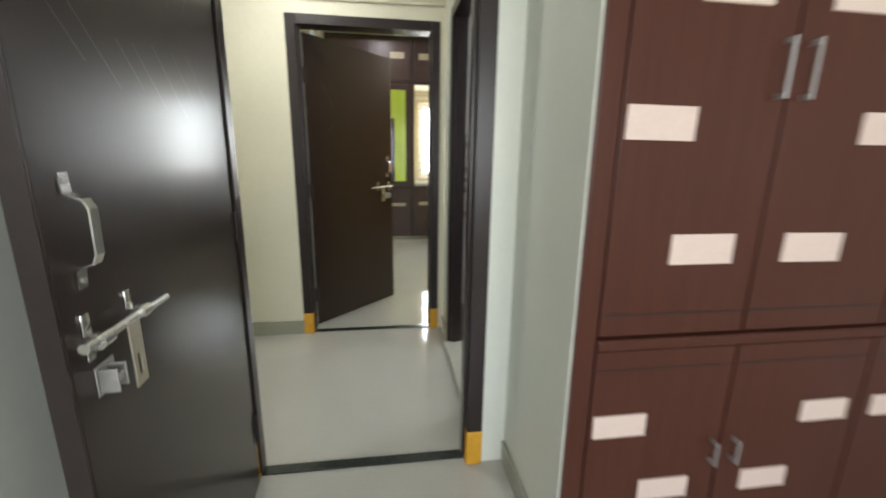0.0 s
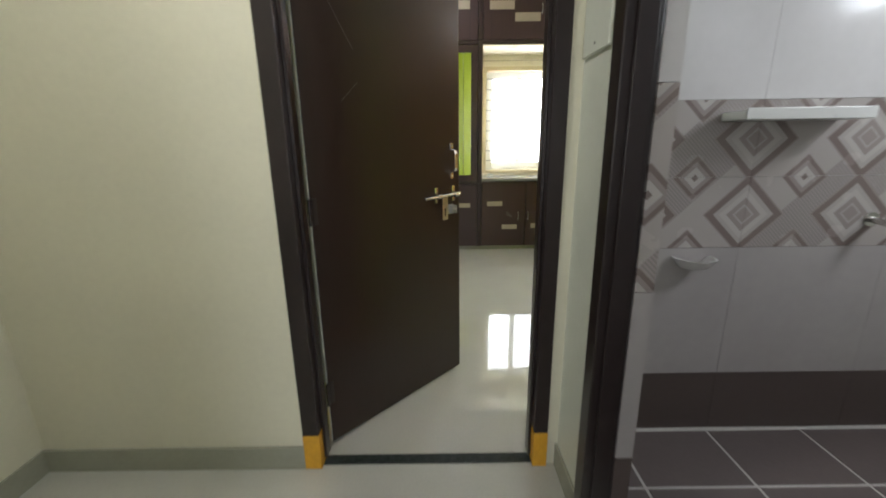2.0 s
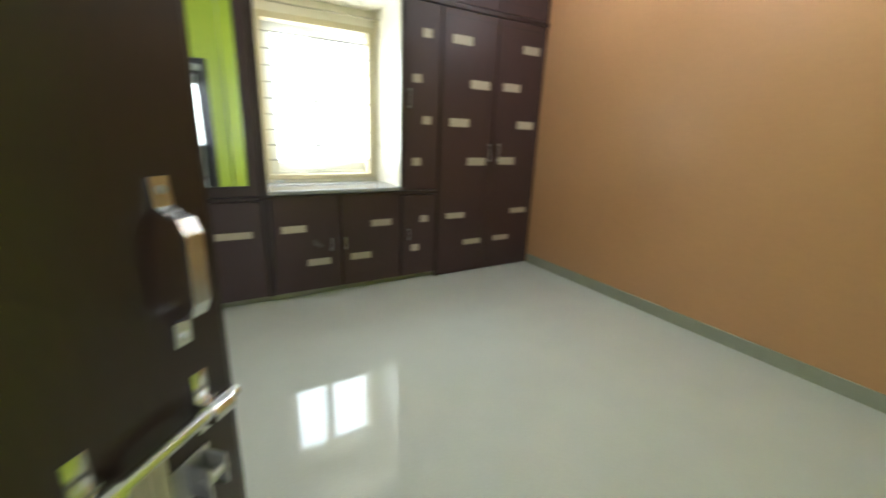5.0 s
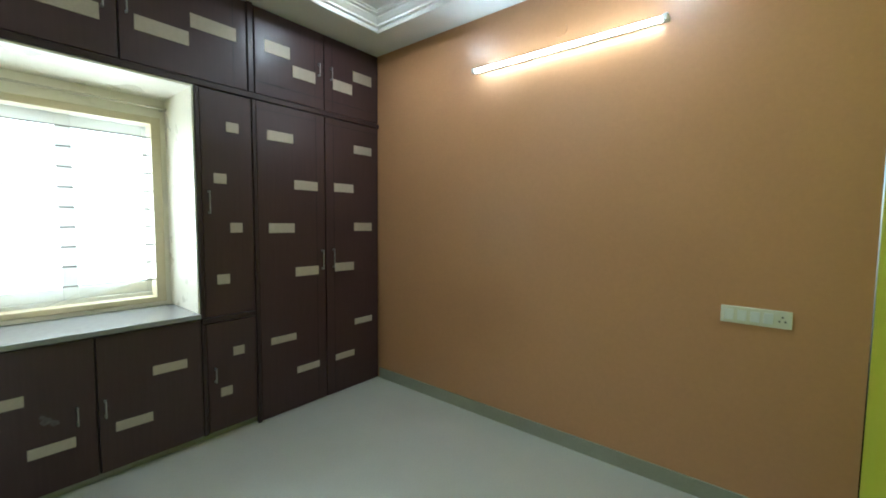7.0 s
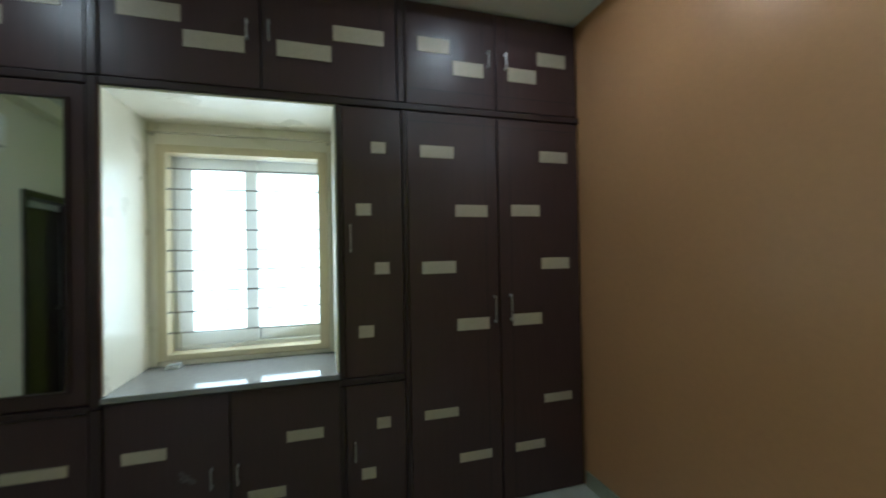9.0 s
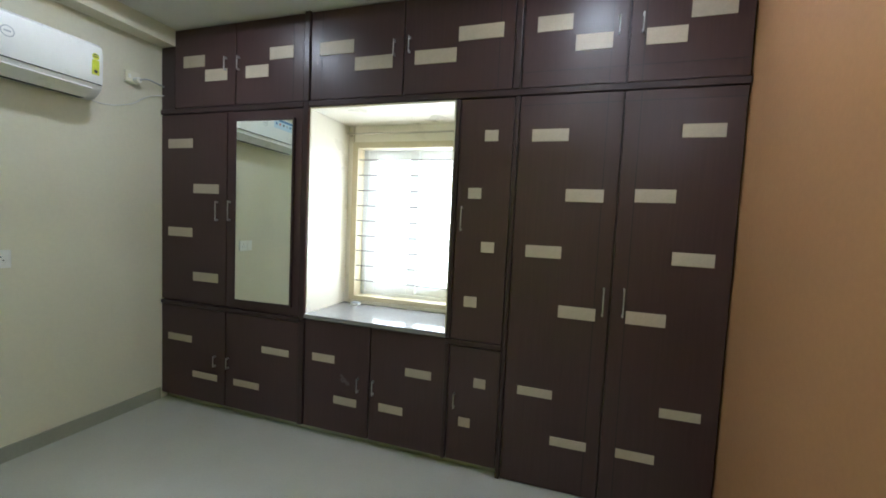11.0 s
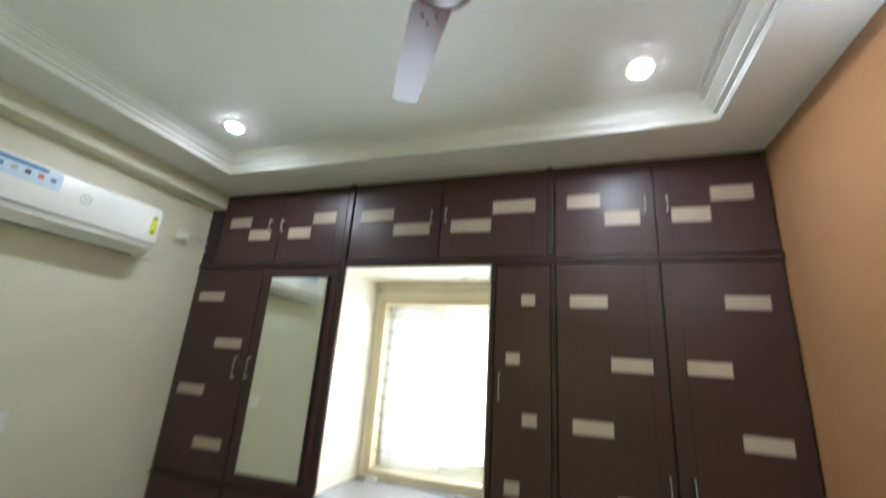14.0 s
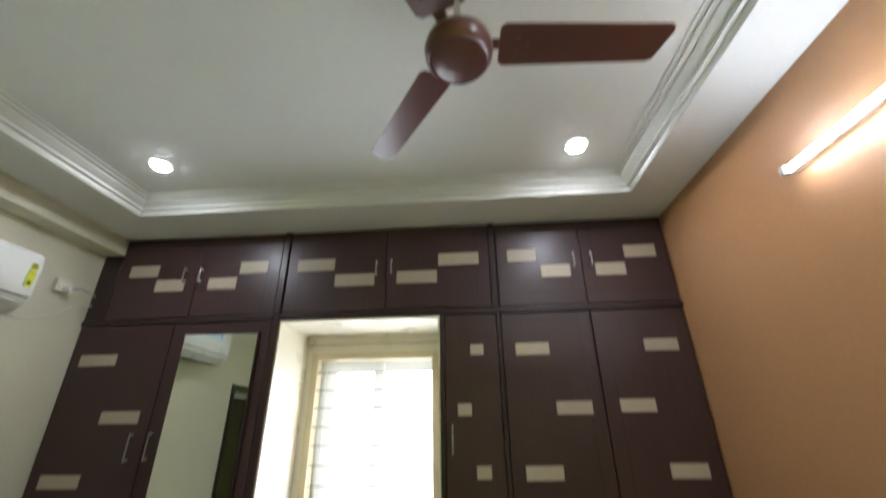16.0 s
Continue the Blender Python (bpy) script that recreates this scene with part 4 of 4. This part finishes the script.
tube = thing("tube_light", "lit white tube light on the orange wall", "lamp")
part("batten", b1(3.052, 3.088, 3.885, 5.135, 2.536, 2.561, bevel=0.004), PLASTIC, tube)
part("tube", rod(bmesh.new(), (3.043, 3.91, 2.543), (3.043, 5.10, 2.543), 0.013, 14), TUBE_GLOW, tube, "glowing tube", smooth=True)
for y in (3.898, 5.122):
    part("end_cap", b1(3.022, 3.056, y - 0.013, y + 0.013, 2.527, 2.562, bevel=0.004), PLASTIC, tube)
jb = thing("junction_box", "round orange-painted junction box cover on the wall", "junction box")
part("cover", rod(bmesh.new(), (3.089, 4.50, 2.67), (3.082, 4.50, 2.67), 0.045, 24), ORANGE, jb, smooth=True)

for x, y in ((0.08, 5.46), (2.385, 5.50), (2.405, 3.94)):
    sp = thing("ceiling_spot", "round lit recessed ceiling spot", "lamp", "ceiling spots", at=pose(x, y, TRAY))
    part("ring", lathe(bmesh.new(), [(0.046, 0.0), (0.060, 0.0), (0.062, -0.004), (0.056, -0.009), (0.047, -0.007)], (0, 0, 0)), PLASTIC, sp, smooth=True)
    part("diffuser", lathe(bmesh.new(), [(0.001, -0.0125), (0.046, -0.0125), (0.047, -0.010), (0.001, -0.0095)], (0, 0, 0)), SPOT_GLOW, sp, "glowing diffuser")


def ceiling_fan():
    fx, fy, hz = 1.78, 4.565, 2.655
    root = thing("ceiling_fan", "brown three-bladed ceiling fan at rest", "fan", at=pose(fx, fy, 0))
    part("canopy", lathe(bmesh.new(), [(0.012, TRAY - 0.10), (0.035, TRAY - 0.092), (0.055, TRAY - 0.055), (0.060, TRAY - 0.02), (0.058, TRAY - 0.001)], (0, 0, 0)), FAN_BROWN, root, smooth=True)
    part("down_rod", rod(bmesh.new(), (0, 0, hz + 0.06), (0, 0, TRAY - 0.06), 0.011), CHROME, root, "chrome down rod", smooth=True)
    part("lower_cup", lathe(bmesh.new(), [(0.040, hz + 0.06), (0.034, hz + 0.085), (0.012, hz + 0.10)], (0, 0, 0)), FAN_BROWN, root, smooth=True)
    part("motor", lathe(bmesh.new(), [(0.02, hz - 0.038), (0.070, hz - 0.037), (0.080, hz - 0.032), (0.086, hz - 0.034), (0.098, hz - 0.018), (0.102, hz + 0.01), (0.096, hz + 0.036), (0.078, hz + 0.056), (0.02, hz + 0.064)], (0, 0, 0), 40), FAN_BROWN, root, smooth=True)
    for k in range(3):
        a = radians(4 + 120 * k)
        bm = bmesh.new()
        # blade outline along +x, slightly twisted
        L0, L1, w0, w1 = 0.122, 0.632, 0.062, 0.055
        pts = [(L0, -w0 + 0.012), (L0 + 0.015, -w0), (L1 - 0.014, -w1), (L1 - 0.003, -w1 + 0.006), (L1, -w1 + 0.018), (L1 - 0.026, w1 - 0.024), (L1 - 0.034, w1 - 0.008), (L1 - 0.050, w1), (L0 + 0.015, w0), (L0, w0 - 0.012)]
        lo = [bm.verts.new((x, y, hz + 0.032 - 0.21 * y)) for x, y in pts]
        hi = [bm.verts.new((x, y, hz + 0.0355 - 0.21 * y)) for x, y in pts]
        bm.faces.new(lo)
        bm.faces.new(hi)
        for i in range(len(pts)):
            j = (i + 1) % len(pts)
            bm.faces.new((lo[i], lo[j], hi[j], hi[i]))
        bmesh.ops.recalc_face_normals(bm, faces=bm.faces)
        bmesh.ops.rotate(bm, cent=(0, 0, 0), matrix=Matrix.Rotation(a, 3, "Z"), verts=bm.verts)
        bl = part("blade", bm, FAN_BROWN, root)
        ar = bmesh.new()
        box(ar, 0.095, 0.215, -0.018, 0.018, hz + 0.036, hz + 0.041, 0.002)
        for x, y in ((0.175, -0.022), (0.175, 0.022), (0.205, 0.0)):
            rod(ar, (x, y, hz + 0.026 - 0.17 * y), (x, y, hz + 0.033 - 0.17 * y), 0.005, 8)
        bmesh.ops.rotate(ar, cent=(0, 0, 0), matrix=Matrix.Rotation(a, 3, "Z"), verts=ar.verts)
        part("blade_arm", ar, FAN_BROWN, bl)


ceiling_fan()

cable("hall_conduit", [(-1.50, 2.822, 2.19), (-0.6, 2.822, 2.195), (0.1, 2.822, 2.20), (0.50, 2.822, 2.205)], 0.008, CREAM, "thin cream painted cable along the wall over the door")
jbx = thing("junction_box", "pale flat junction box cover on the hall wall", "junction box")
part("cover", b1(0.519, 0.529, 2.615, 2.815, 1.505, 1.78, bevel=0.003), PALE, jbx)
for z in (1.53, 1.755):
    part("screw", rod(bmesh.new(), (0.517, 2.715, z), (0.520, 2.715, z), 0.004, 8), STEEL, jbx)

# lamp added out of view to lift the hall; none is seen there
hl = thing("ceiling_light", "round white ceiling light added out of view to brighten the hall", "lamp", at=pose(-0.45, 2.15, 2.55))
part("rim", lathe(bmesh.new(), [(0.11, -0.0), (0.118, -0.002), (0.118, -0.02), (0.108, -0.024)], (0, 0, 0)), PLASTIC, hl, smooth=True)
part("diffuser", lathe(bmesh.new(), [(0.001, -0.032), (0.105, -0.032), (0.107, -0.026), (0.001, -0.025)], (0, 0, 0)), HALL_FILL_GLOW, hl, "glowing diffuser")

# ---- bathroom ----
structure("wall_bath_south", b1(0.66, 2.4, 1.565, 1.60, 0, 2.55), BATH_WHITE, "white tiled bathroom wall", "wall")
back = structure("wall_bath_north", b1(0.66, 2.4, 2.998, 3.022, 0, 2.55), GROUT, "bathroom wall with white, printed and grey tiles", "wall")
bfloor = structure("floor_bath", b1(0.66, 2.4, 1.60, 2.998, 0.0005, 0.027), GROUT, "taupe tiled bathroom floor with pale joints", "floor")
sh = thing("bathroom_shelf", "white ledge shelf on the bathroom wall", "shelf")
part("slab", b1(1.09, 1.52, 2.87, 2.991, 1.325, 1.355, bevel=0.006), PLASTIC, sh)
part("lip", b1(1.09, 1.52, 2.862, 2.869, 1.325, 1.362, bevel=0.002), PLASTIC, sh)
dish = thing("soap_dish", "pale glazed corner soap dish on the bathroom wall", "soap dish")
dbm = lathe(bmesh.new(), [(0.02, -0.035), (0.05, -0.03), (0.075, 0.0), (0.078, 0.008), (0.070, 0.008), (0.045, -0.018), (0.01, -0.022)], (0, 0, 0), 24)
bmesh.ops.bisect_plane(dbm, geom=list(dbm.verts) + list(dbm.edges) + list(dbm.faces), plane_co=(0, 0.02, 0), plane_no=(0, 1, 0), clear_outer=True)
d = part("bowl", dbm, BATH_WHITE, dish, smooth=True)
d.location = (1.055, 2.968, 0.815)
tap = thing("wall_tap", "small chrome tap on the bathroom wall", "tap")
part("spout", rod(bmesh.new(), (1.725, 2.992, 0.96), (1.725, 2.90, 0.95), 0.012, 12), CHROME, tap, smooth=True)
part("flange", rod(bmesh.new(), (1.725, 2.993, 0.96), (1.725, 2.985, 0.96), 0.028, 16), CHROME, tap, smooth=True)
part("knob", rod(bmesh.new(), (1.725, 2.92, 0.96), (1.725, 2.92, 1.0), 0.014, 12), CHROME, tap, smooth=True)

# ---- tiles, each a piece of its own ----
def wall_tile(w, h, mat):
    return shared(("wt", w, h, mat.name), lambda: mesh_of("wall_tile", b1(0.0008, w - 0.0008, -0.006, 0, 0.0008, h - 0.0008), mat))


BANDS = [(0.03, 0.273, BATH_BROWN), (0.303, 0.551, BATH_GREY), (0.854, 0.273, BATH_DIAMOND), (1.127, 0.273, BATH_DIAMOND), (1.40, 0.385, BATH_WHITE), (1.785, 0.385, BATH_WHITE), (2.17, 0.38, BATH_WHITE)]
for z, h, mat in BANDS:
    for k in range(3):
        ob = new("wall_tile", wall_tile(0.58, h, mat))
        ob.parent = back
        ob.location = (0.66 + 0.58 * k, 2.998, z)
edges = (0.66, 0.816, 1.226, 1.636, 2.046, 2.4)
for x0, x1 in zip(edges, edges[1:]):
    fm = mesh_of("floor_tile", b1(0.006, x1 - x0 - 0.006, 0.006, 0.294, 0, 0.003, bevel=0.001), BATH_FLOOR)
    for k in range(5):
        y0 = 2.975 - 0.3 * (k + 1)
        if y0 < 1.44:
            continue
        ob = new("floor_tile", fm)
        ob.parent = bfloor
        ob.location = (x0, y0, 0.0275)
